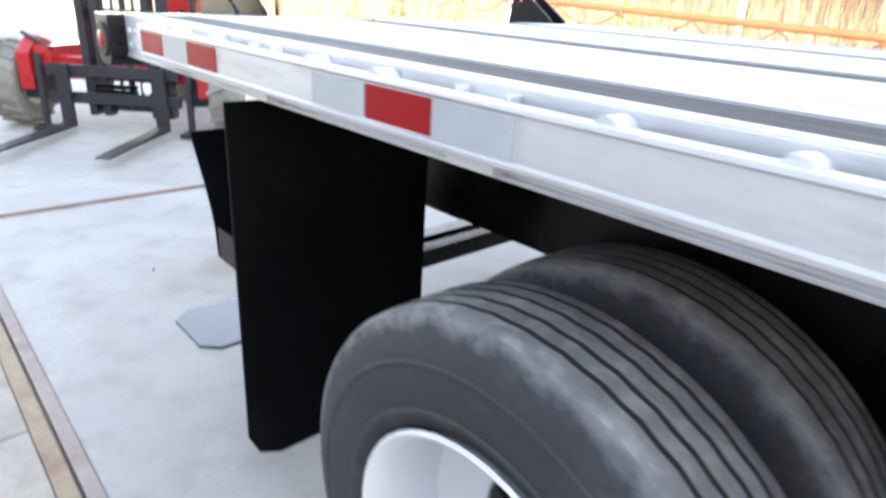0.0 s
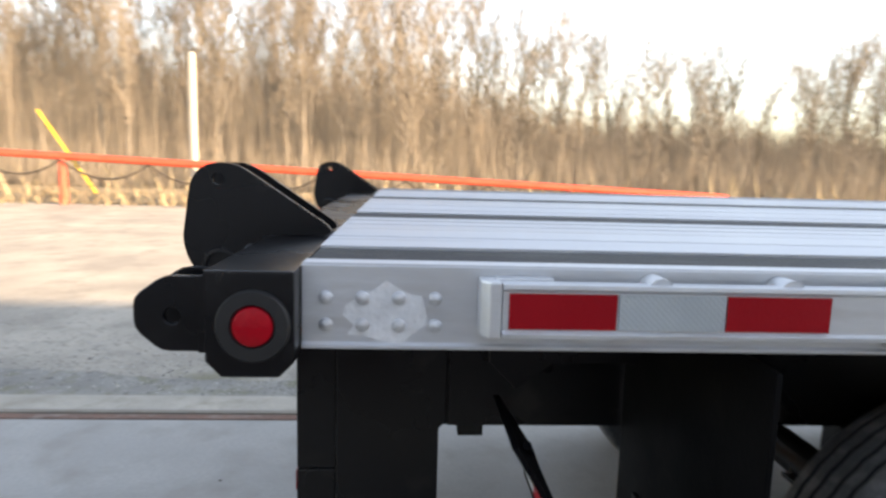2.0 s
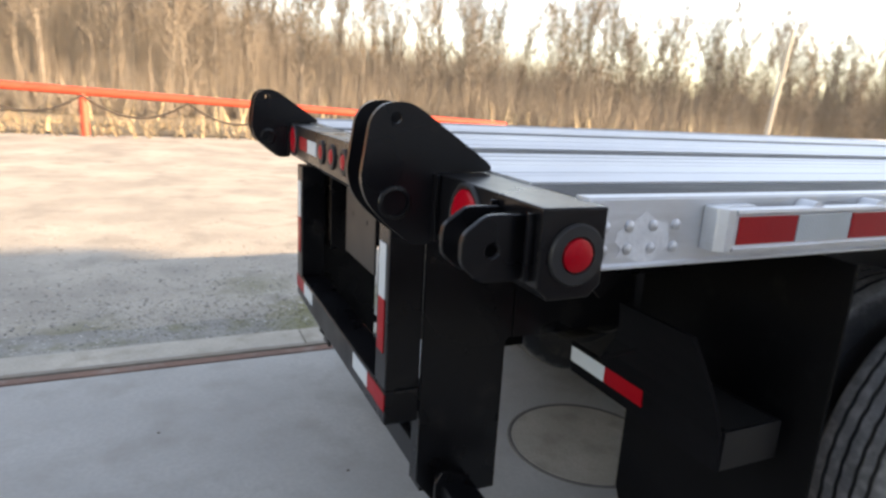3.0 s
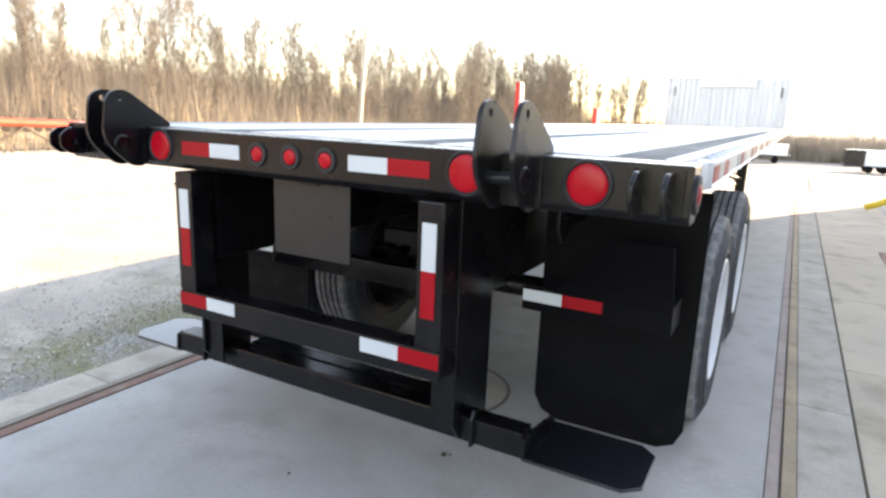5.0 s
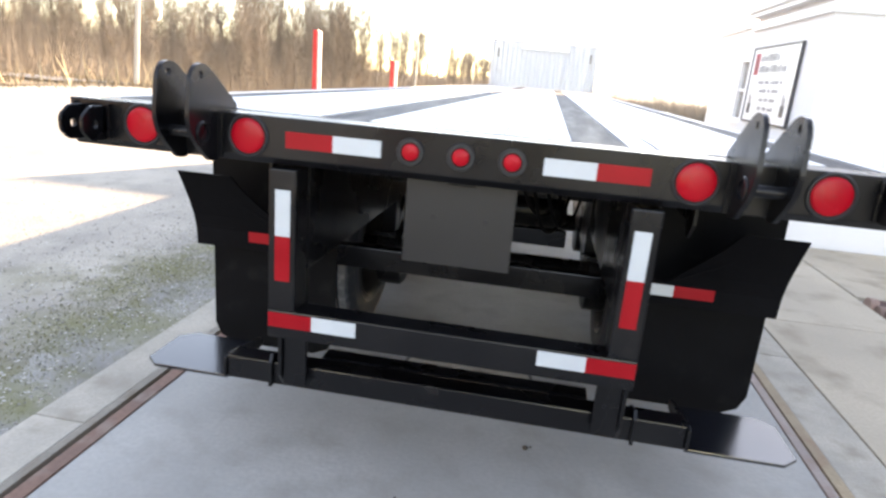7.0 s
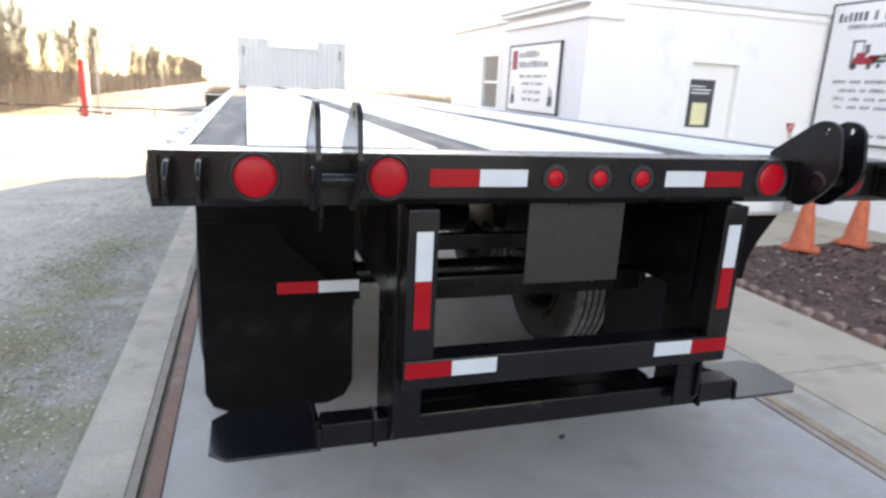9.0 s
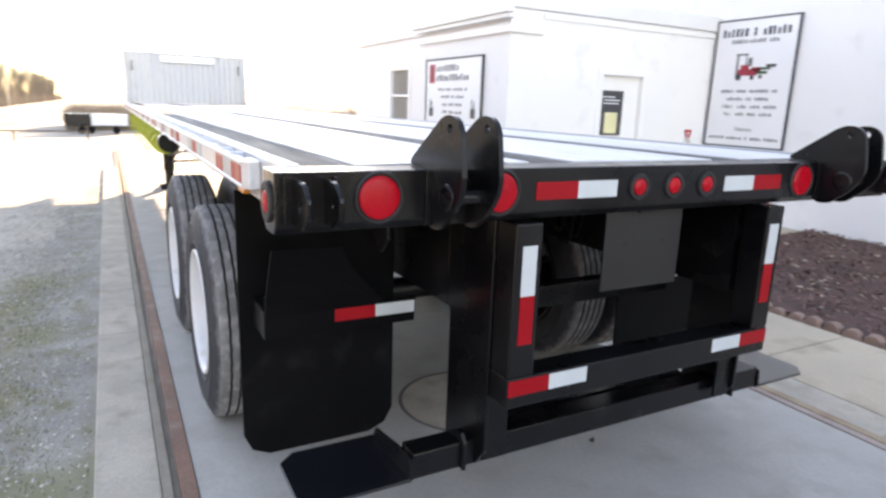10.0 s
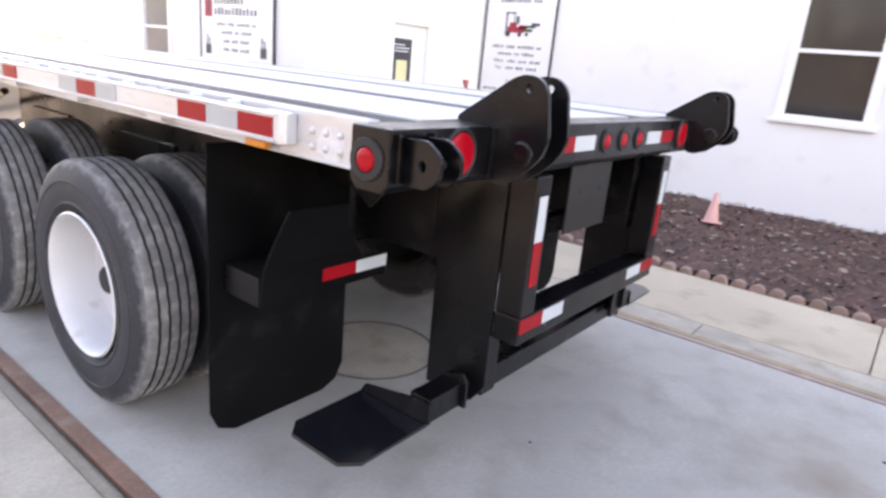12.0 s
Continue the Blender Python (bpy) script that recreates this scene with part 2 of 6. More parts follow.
M_INK_RED = mat("sign_ink_red", (0.42, 0.03, 0.05), 0.5, vary=0.1, bump=0)
M_GLASS_DARK = mat("window_glass_dark", (0.05, 0.045, 0.042), 0.06, vary=0.2, big=1, bump=0, rough_vary=0.02)
# Pale because the pane's reflection is put into its colour.
M_GLASS_PALE = mat("window_glass_with_blind", (0.3, 0.29, 0.27), 0.08, vary=0.12, big=2, bump=0, rough_vary=0.02)
M_MULCH = mat("brown_mulch", (0.125, 0.066, 0.055), 0.95, vary=0.4, big=3, fine=60, bump=0.8)
M_CHIP = mat("mulch_chip", (0.16, 0.085, 0.07), 0.9, vary=0.3, big=10, fine=60, bump=0.2, island=0.6)
M_CONE = mat("orange_cone_plastic", (0.62, 0.11, 0.035), 0.5, vary=0.15, big=6, bump=0.05, stain=(0.25, 0.07, 0.04), stain_amount=0.35)
M_CONE_PINK = mat("faded_cone_plastic", (0.72, 0.36, 0.32), 0.55, vary=0.1, bump=0.05)
M_RED_PAINT = mat("orange_red_pipe_paint", (0.68, 0.085, 0.045), 0.5, vary=0.12, big=2, fine=40, bump=0.08)
M_RED_MACHINE = mat("red_machine_paint", (0.55, 0.02, 0.022), 0.35, vary=0.15, big=3, fine=40, bump=0.05, coat=0.2)
M_BARK = mat("pale_bark", (0.225, 0.192, 0.158), 0.95, vary=0.25, big=2, fine=20, bump=0.4, stretch=(1, 1, 0.3), obj_random=0.25)
M_TWIG = mat("brown_twigs", (0.205, 0.17, 0.137), 0.95, vary=0.2, big=0.5, fine=8, bump=0, obj_random=0.18)
# Lighter than the twigs: haze and light in the gaps are put into it.
M_BRUSH_HAZED = mat("pale_brown_brush", (0.3, 0.247, 0.195), 0.95, vary=0.25, big=0.35, fine=6, bump=0)
M_POLE = mat("weathered_pole_wood", (0.5, 0.45, 0.38), 0.85, vary=0.15, big=2, fine=30, bump=0.3, stretch=(4, 4, 0.5))
M_YELLOW = mat("yellow_guy_guard", (0.75, 0.5, 0.04), 0.5, vary=0.1, bump=0.05)
M_CHAIN = mat("dark_chain_steel", (0.1, 0.08, 0.065), 0.6, 0.5, vary=0.2, bump=0.1)
M_STRAP = mat("yellow_winch_strap", (0.5, 0.55, 0.07), 0.7, vary=0.15, big=20, fine=120, bump=0.2)


# ---- mesh helpers ----
def box(bm, x0, x1, y0, y1, z0, z1):
    m = Matrix.LocRotScale(((x0 + x1) / 2, (y0 + y1) / 2, (z0 + z1) / 2), None, (abs(x1 - x0), abs(y1 - y0), abs(z1 - z0)))
    return bmesh.ops.create_cube(bm, size=1, matrix=m)["verts"]


def prism(bm, pts, axis, a, b):
    """A closed outline of pairs, in the two other axes in order, drawn out along axis from a to b."""
    def put(p, d):
        q = [p[0], p[1]]
        q.insert("xyz".index(axis), d)
        return bm.verts.new(q)
    lo, hi = [put(p, a) for p in pts], [put(p, b) for p in pts]
    n = len(pts)
    faces = [bm.faces.new(lo), bm.faces.new(hi[::-1])]
    faces += [bm.faces.new((lo[i], hi[i], hi[(i + 1) % n], lo[(i + 1) % n])) for i in range(n)]
    bmesh.ops.recalc_face_normals(bm, faces=faces)


def rod(bm, p, q, r, segs=10, r2=None):
    """A round bar from p to q."""
    p, q = Vector(p), Vector(q)
    d = q - p
    m = Matrix.Translation((p + q) / 2) @ d.to_track_quat("Z", "Y").to_matrix().to_4x4()
    bmesh.ops.create_cone(bm, cap_ends=True, segments=segs, radius1=r, radius2=r if r2 is None else r2, depth=d.length, matrix=m)


def ring_lathe(bm, profile, centre, axis, segs=48, caps=True):
    """Turns pairs (radius, distance along axis) about the axis through centre."""
    rows = []
    for r, a in profile:
        row = []
        for k in range(segs):
            c, s = r * math.cos(2 * math.pi * k / segs), r * math.sin(2 * math.pi * k / segs)
            v = {"x": (a, c, s), "y": (c, a, s), "z": (c, s, a)}[axis]
            row.append(bm.verts.new(Vector(centre) + Vector(v)))
        rows.append(row)
    faces = []
    for u, v in zip(rows, rows[1:]):
        for k in range(segs):
            faces.append(bm.faces.new((u[k], u[(k + 1) % segs], v[(k + 1) % segs], v[k])))
    for row, r in ((rows[0], profile[0][0]), (rows[-1], profile[-1][0])):
        if caps and r > 1e-3 and profile[0] != profile[-1]:
            faces.append(bm.faces.new(row))
    bmesh.ops.recalc_face_normals(bm, faces=faces)
    return faces


def part(name, bm, material, parent=None, label="", bevel=0.0, smooth=False):
    """Links a bmesh as one mesh object under a thing or a part."""
    if bevel:
        sharp = [e for e in bm.edges if len(e.link_faces) == 2 and e.calc_face_angle(0) > 0.6]
        bmesh.ops.bevel(bm, geom=sharp, offset=bevel, segments=2, affect="EDGES", profile=0.6, clamp_overlap=True)
    me = bpy.data.meshes.new(name)
    bm.to_mesh(me)
    bm.free()
    for m in material if isinstance(material, (list, tuple)) else (material,):
        me.materials.append(m)
    if smooth:
        me.polygons.foreach_set("use_smooth", [True] * len(me.polygons))
        me.set_sharp_from_angle(angle=radians(35))
    ob = new(name, me)
    ob.parent = parent
    if label:
        ob["label"] = label
    return ob


def thing(name, at, label, category, group="", kind=""):
    ob = new(name)
    ob.location = at
    ob.empty_display_size = 0.1
    return tagged(ob, label, category, group, kind)


def local(parent, ob):
    """Keeps a part that was drawn in world metres in place under a thing that has a place of its own."""
    ob.matrix_parent_inverse = Matrix.Translation(parent.location).inverted()
    return ob


def boxpart(name, dims, material, parent, label="", bevel=0.003):
    bm = bmesh.new()
    box(bm, *dims)
    return part(name, bm, material, parent, label, bevel)


# ---- ground and paving ----
def structure(name, dims, material, label, category, bevel=0.004):
    return tagged(boxpart(name, dims, material, None, "", bevel), label, category, kind="structure")


def ground_z(x, y):
    """The yard is level, and falls gently to the north, towards the road."""
    a = min(1, max(0, (y - 20) / 40))
    return -0.035 - 3.5 * a * a * (3 - 2 * a)


bm = bmesh.new()
bmesh.ops.create_grid(bm, x_segments=150, y_segments=150, size=0.5, matrix=Matrix.Diagonal((1, 1, 1, 1)))
for v in bm.verts:
    for k in (0, 1):
        u = v.co[k] * 2
        v.co[k] = 60 * u + 900 * u ** 7
    v.co.z = ground_z(v.co.x, v.co.y)
tagged(part("ground", bm, M_GRAVEL), "grey gravel yard with damp and weedy patches", "ground", kind="structure")
HATCH, HATCH_R = (-0.02, 1.22), 0.36
M_HATCH_RING = mat("dark_hatch_steel", (0.17, 0.155, 0.14), 0.8, vary=0.25, bump=0.2)
SC_X0, SC_X1, SC_Y0, SC_Y1 = -1.402, 1.572, -2.43, 18.8
structure("scale_deck", (SC_X0, SC_X1, SC_Y0, SC_Y1, -0.3, 0.0), M_SCALE, "smooth grey concrete weighbridge deck", "weighbridge", 0.006)
M_DUSTY_STEEL = mat("dusty_kerb_steel", (0.3, 0.262, 0.215), 0.85, vary=0.25, big=3, fine=60, bump=0.4, stain=(0.22, 0.165, 0.12), stain_amount=0.4)
M_PINK_STEEL = mat("dusty_pink_steel", (0.4, 0.32, 0.285), 0.85, vary=0.2, big=2.5, fine=60, bump=0.3, stain=(0.3, 0.2, 0.16), stain_amount=0.35)
M_TAN_STEEL = mat("tan_rusted_steel", (0.4, 0.3, 0.2), 0.8, vary=0.25, big=2.5, fine=60, bump=0.4, stain=(0.27, 0.15, 0.1), stain_amount=0.45)
for nm, dims, m in (("scale_edge_west", (-1.466, -1.404, -2.46, SC_Y1, -0.25, 0.006), M_RUST), ("scale_edge_west", (-1.532, -1.494, -2.50, SC_Y1, -0.25, 0.004), M_DUSTY_STEEL),
                    ("scale_edge_east", (1.574, 1.622, -2.46, SC_Y1, -0.25, 0.006), M_PINK_STEEL), ("scale_edge_east", (1.634, 1.690, -2.50, SC_Y1, -0.25, 0.005), M_TAN_STEEL),
                    ("scale_edge_south", (-1.403, 1.573, -2.46, -2.434, -0.25, 0.004), M_RUST), ("scale_edge_south", (-1.489, 1.637, -2.50, -2.475, -0.25, 0.004), M_RUST)):
    structure(nm, dims, m, "rusty steel edge angle along the weighbridge", "steel edging", 0.003)
bm = bmesh.new()
ring_lathe(bm, [(HATCH_R, 0.0005), (HATCH_R - 0.004, 0.004), (HATCH_R - 0.016, 0.004), (HATCH_R - 0.02, 0.0005)], (*HATCH, 0), "z", 64, caps=False)
tagged(part("hatch_ring", bm, M_HATCH_RING, smooth=True), "dark steel ring round a hatch in the weighbridge", "hatch ring", kind="structure")
bm = bmesh.new()
ring_lathe(bm, [(HATCH_R - 0.022, 0.0005), (HATCH_R - 0.024, 0.003), (0.0005, 0.003)], (*HATCH, 0), "z", 64, caps=False)
tagged(part("hatch_cover", bm, M_KERB), "round concrete hatch cover in the weighbridge", "hatch cover", kind="structure")
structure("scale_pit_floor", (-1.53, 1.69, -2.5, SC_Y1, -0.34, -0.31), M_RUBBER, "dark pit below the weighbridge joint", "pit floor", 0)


def slab(name, x0, x1, y0, y1, top, material, label):
    return structure(name, (x0, x1, y0, y1, -0.3, top), material, label, "paving", 0.008)


for k in range(6):
    slab("kerb_west", -1.775, -1.534, -2.51 + 2.74 * k + 0.006, -2.51 + 2.74 * (k + 1), 0.004, M_KERB, "worn concrete kerb strip beside the weighbridge")
for k in range(9):
    slab("walk_edge", 1.692, 1.945, -4.2 + 2.1 * k + 0.008, -4.2 + 2.1 * (k + 1), 0.002, M_KERB, "concrete edge strip beside the weighbridge")
    slab("walk_slab", 1.957, 3.03, -6.66 + 1.9 * k + 0.01, -6.66 + 1.9 * (k + 1), 0.0, M_SLAB, "pale concrete walkway slab")
slab("apron_south", -1.95, 8.0, -9.0, -2.515, -0.002, M_SCALE, "pale concrete apron behind the weighbridge")
slab("door_pad", 3.06, 7.0, 3.75, 5.58, -0.004, M_SLAB, "concrete pad in front of the office door")
slab("walk_north", 1.957, 3.03, 10.46, 22.0, -0.006, M_SLAB, "pale concrete walkway slab")
structure("steel_cover", (2.55, 3.02, 6.3, 7.45, -0.02, 0.018), M_RUST, "rusty steel cover plate on the walkway", "cover plate", 0.003)

# ---- office and shop ----
def wall(name, x0, x1, y0, y1, z0, z1, label):
    return structure(name, (x0, x1, y0, y1, z0, z1), M_WALL, label, "wall", 0)


FY, EX, MX = 5.6, 3.05, 6.9     # office front, office west face, shop west face
D0, D1, DH = 4.63, 5.47, 2.08    # office door opening
wall("wall_office_front_a", EX, D0, FY, FY + 0.2, -0.1, 2.80, "white painted office wall")
wall("wall_office_front_b", D1, MX + 0.2, FY, FY + 0.2, -0.1, 2.80, "white painted office wall")
wall("wall_office_front_c", D0, D1, FY, FY + 0.2, DH, 2.80, "white painted office wall over the door")
wall("wall_office_west", EX, EX + 0.2, FY + 0.2, 8.2, -0.1, 2.80, "white painted office wall")
wall("wall_office_step", EX + 0.2, 3.8, 8.0, 8.2, -0.1, 2.80, "white painted office wall")
W1A, W1B, W1Z0, W1Z1 = 10.15, 11.15, 1.15, 2.28
wall("wall_office_back_a", 3.75, 3.95, 8.2, W1A, -0.1, 2.80, "white painted office wall")
wall("wall_office_back_b", 3.75, 3.95, W1B, 13.2, -0.1, 2.80, "white painted office wall")
wall("wall_office_back_c", 3.75, 3.95, W1A, W1B, -0.1, W1Z0, "white painted office wall under the window")
wall("wall_office_back_d", 3.75, 3.95, W1A, W1B, W1Z1, 2.80, "white painted office wall over the window")
wall("wall_office_north", 3.95, 8.2, 13.0, 13.2, -0.1, 2.80, "white painted office wall")
W2A, W2B, W2Z0, W2Z1 = -0.22, 0.78, 1.26, 2.95
wall("wall_shop_a", MX, MX + 0.2, W2B, FY, -0.1, 4.2, "white painted shop wall")
wall("wall_shop_b", MX, MX + 0.2, -16, W2A, -0.1, 4.2, "white painted shop wall")
wall("wall_shop_c", MX, MX + 0.2, W2A, W2B, -0.1, W2Z0, "white painted shop wall under the window")
wall("wall_shop_d", MX, MX + 0.2, W2A, W2B, W2Z1, 4.2, "white painted shop wall over the window")
wall("wall_shop_south", MX + 0.2, 20, -16, -15.8, -0.1, 4.2, "white painted shop wall")
wall("wall_shop_north_a", MX + 0.2, 8.2, FY, FY + 0.2, 2.81, 4.2, "white painted shop wall above the office roof")
# Unseen tall wing, added to shade the trailer's rear and the forklift.
wall("wall_shop_wing_west", 8.2, 8.4, FY, 24.0, -0.1, 6.6, "white painted shop wall")
wall("wall_shop_wing_south", 8.4, 20, FY + 0.32, FY + 0.5, 4.2, 6.6, "white painted shop wall")
wall("wall_shop_wing_north", 8.4, 20, 23.8, 24.0, -0.1, 6.6, "white painted shop wall")
wall("wall_shop_east", 19.8, 20, -15.8, 23.8, -0.1, 4.2, "white painted shop wall")
structure("trim_office_front", (3.56, MX, FY - 0.025, FY + 0.0, 2.70, 2.76), M_TRIM, "white fascia board", "fascia", 0.006)
structure("trim_office_west", (EX - 0.05, EX - 0.0, FY - 0.05, 8.25, 2.50, 2.60), M_TRIM, "white fascia board under the eaves", "fascia", 0.006)
structure("trim_office_return", (EX, 3.55, FY - 0.05, FY - 0.0, 2.50, 2.60), M_TRIM, "white fascia return at the wall's corner", "fascia", 0.006)
structure("eave_gutter", (EX - 0.16, EX - 0.045, FY - 0.14, 8.3, 2.72, 2.80), M_TRIM, "white gutter along the eaves", "gutter", 0.02)
structure("eave_soffit", (EX - 0.12, EX - 0.001, FY - 0.1, 8.28, 2.665, 2.715), M_TRIM, "white boxed soffit", "soffit", 0.004)
bm = bmesh.new()
prism(bm, [(EX - 0.10, 2.805), (EX - 0.10, 2.86), (5.5, 3.02), (8.19, 3.02), (8.19, 2.805)], "y", FY - 0.04, 8.25)
prism(bm, [(3.7, 2.805), (3.7, 2.86), (5.5, 3.02), (8.19, 3.02), (8.19, 2.805)], "y", 8.251, 13.3)
tagged(part("roof_office", bm, M_ROOF, bevel=0.01), "pale low pitched metal office roof", "roof", kind="structure")
# Roof of the unseen wing that only casts shade.
structure("roof_shop_wing", (8.0, 20.3, FY + 0.3, 24.3, 6.6, 6.78), M_ROOF, "pale flat metal shop roof", "roof", 0.01)
structure("roof_shop", (MX - 0.25, 20.3, -16.3, FY + 0.29, 4.2, 4.38), M_ROOF, "pale flat metal shop roof", "roof", 0.01)


def sash_window(name, face, a0, a1, z0, z1, label, glass=M_GLASS_DARK):
    """A two-light sash in a wall that faces -x, with its frame, rail, sill and panes."""
    w = thing(name, (face, (a0 + a1) / 2, z0), label, "window", kind="structure")
    w.location = (0, 0, 0)
    t, mid = 0.06, (z0 + z1) / 2
    for nm, d in (("window_frame", (face - 0.02, face + 0.1, a0 - 0.05, a0 + t, z0, z1)), ("window_frame", (face - 0.02, face + 0.1, a1 - t, a1 + 0.05, z0, z1)),
                  ("window_frame", (face - 0.02, face + 0.1, a0 + t, a1 - t, z1 - t, z1 + 0.05)), ("window_frame", (face - 0.02, face + 0.1, a0 + t, a1 - t, z0, z0 + t)),
                  ("meeting_rail", (face + 0.01, face + 0.09, a0 + t, a1 - t, mid - 0.025, mid + 0.025))):
        boxpart(nm, d, M_TRIM, w, "", 0.004)
    boxpart("window_sill", (face - 0.07, face + 0.1, a0 - 0.1, a1 + 0.1, z0 - 0.05, z0 - 0.002), M_TRIM, w, "", 0.005)
    boxpart("pane", (face + 0.05, face + 0.06, a0 + t, a1 - t, z0 + t, mid - 0.025), glass, w, "reflecting glass", 0)
    boxpart("pane", (face + 0.05, face + 0.06, a0 + t, a1 - t, mid + 0.025, z1 - t), glass, w, "reflecting glass", 0)
    return w


sash_window("window_1", 3.75, W1A, W1B, W1Z0, W1Z1, "white framed sash window with a pale reflection in its colour", M_GLASS_PALE)
sash_window("window_2", MX, W2A, W2B, W2Z0, W2Z1, "white framed sash window with dark glass")
door = thing("door_1", (0, 0, 0), "closed white office door with a dark notice panel", "door", kind="structure")
for d in ((D0 - 0.06, D0 + 0.04, FY - 0.02, FY + 0.1, 0, DH + 0.06), (D1 - 0.04, D1 + 0.06, FY - 0.02, FY + 0.1, 0, DH + 0.06), (D0 + 0.04, D1 - 0.04, FY - 0.02, FY + 0.1, DH - 0.03, DH + 0.06)):
    boxpart("door_frame", d, M_TRIM, door, "", 0.005)
boxpart("door_leaf", (D0 + 0.042, D1 - 0.042, FY + 0.06, FY + 0.11, 0.01, DH - 0.032), M_TRIM, door, "", 0.004)
boxpart("door_pane", (D0 + 0.06, D0 + 0.5, FY + 0.048, FY + 0.056, 1.2, 1.84), M_INK, door, "dark notice panel", 0)
boxpart("notice", (D0 + 0.17, D0 + 0.41, FY + 0.043, FY + 0.047, 1.23, 1.53), mat("notice_paper", (0.75, 0.7, 0.42), 0.7, bump=0), door, "pale yellow paper notice", 0)
for k, (a, b) in enumerate(((0.1, 0.34), (0.14, 0.44), (0.12, 0.42))):
    boxpart("notice_line", (D0 + a, D0 + b, FY + 0.043, FY + 0.047, 1.742 - 0.045 * k, 1.757 - 0.045 * k), M_SIGN, door, "", 0)
boxpart("door_handle", (D0 + 0.08, D0 + 0.2, FY + 0.0, FY + 0.05, 0.98, 1.01), M_STEEL, door, "steel lever handle", 0.004)


def rounded(pts, r, n=4):
    """The same outline with its corners rounded off."""
    out = []
    for k, p in enumerate(pts):
        a, b = pts[k - 1], pts[(k + 1) % len(pts)]
        ends = []
        for q in (a, b):
            d = math.dist(p, q)
            f = min(r, 0.48 * d) / d
            ends.append((p[0] + (q[0] - p[0]) * f, p[1] + (q[1] - p[1]) * f))
        for j in range(n + 1):
            t = j / n
            out.append(tuple((1 - t) ** 2 * ends[0][i] + 2 * t * (1 - t) * p[i] + t * t * ends[1][i] for i in (0, 1)))
    return out


def holed(outline, centre, r, a, b):
    """A plate across x from a to b, with outline in y and z and one round hole."""
    bm = bmesh.new()
    inner = [(centre[0] + r * math.cos(t * math.pi / 10), centre[1] + r * math.sin(t * math.pi / 10)) for t in range(20)]
    rings = []
    for x in (a, b):
        pair = []
        for pts in (outline, inner):
            vs = [bm.verts.new((x, *p)) for p in pts]
            pair.append((vs, [bm.edges.new((vs[k], vs[(k + 1) % len(vs)])) for k in range(len(vs))]))
        bmesh.ops.triangle_fill(bm, use_beauty=True, edges=[e for _, es in pair for e in es])
        rings.append(pair)
    for (va, _), (vb, _) in zip(*rings):
        for k in range(len(va)):
            bm.faces.new((va[k], va[(k + 1) % len(va)], vb[(k + 1) % len(vb)], vb[k]))
    bmesh.ops.recalc_face_normals(bm, faces=bm.faces)
    sharp = [e for e in bm.edges if len(e.link_faces) == 2 and e.calc_face_angle(0) > 1.2]
    bmesh.ops.bevel(bm, geom=sharp, offset=0.0018, segments=1, affect="EDGES", clamp_overlap=True)
    return bm


# ---- flatbed trailer ----
trailer = thing("flatbed_trailer", (0, 0, 0), "long aluminium flatbed trailer with black rear frame on a weighbridge", "trailer")
Z_DECK = 1.387

# rear beam with rounded lower corners
bm = bmesh.new()
prism(bm, [(0.0, 1.255), (0.022, 1.233), (0.10, 1.233), (0.122, 1.255), (0.122, 1.383), (0.0, 1.383)], "x", -1.288, 1.288)
part("rear_beam", bm, M_BLACK, trailer, "glossy black steel crossbeam", 0.004)


def lens(name, c, axis, sign, r, ring, label):
    """A round lamp set into a rubber ring, its face towards sign along axis."""
    bm = bmesh.new()
    prof = [(ring, 0.0), (ring, 0.004), (ring * 0.95, 0.008), (r * 1.12, 0.0085), (r * 1.03, 0.004), (r * 1.03, 0.002)]
    ring_lathe(bm, [(a, b * sign) for a, b in prof], c, axis, 40)
    g = part("grommet", bm, M_GROMMET, trailer, "black rubber lamp ring", smooth=True)
    bm = bmesh.new()
    prof = [(r, 0.002), (r, 0.006), (r * 0.95, 0.0085), (r * 0.8, 0.0105), (r * 0.4, 0.0125), (0.0004, 0.013)]
    ring_lathe(bm, [(a, b * sign) for a, b in prof], c, axis, 40)
    part(name, bm, M_RED_LENS, g, label, smooth=True)


for s in (-1, 1):
    lens("tail_light", (s * 1.03, 0, 1.316), "y", -1, 0.0545, 0.068, "large round red lens")
    lens("tail_light", (s * 0.673, 0, 1.316), "y", -1, 0.0545, 0.068, "large round red lens")
    lens("side_marker_light", (s * 1.288, 0.067, 1.307), "x", s, 0.028, 0.051, "round red side lens")
for x in (-0.1535, 0, 0.1535):
    lens("clearance_light", (x, 0, 1.317), "y", -1, 0.026, 0.043, "small round red lens")


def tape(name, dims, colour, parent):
    return boxpart(name, dims, {"r": M_TAPE_RED, "w": M_TAPE_WHITE, "g": M_TAPE_SIDE}[colour], parent, {"r": "red", "w": "white", "g": "dimmed white"}[colour] + " reflective strip", 0)


T = 0.0025
for s in (-1, 1):
    a, b, c = sorted((s * 0.2452, s * 0.3976, s * 0.55))
    inner, outer = ("w", "r")
    tape("reflector_strip", (a, b, -T, 0, 1.290, 1.341), outer if s < 0 else inner, trailer)
    tape("reflector_strip", (b, c, -T, 0, 1.290, 1.341), inner if s < 0 else outer, trailer)

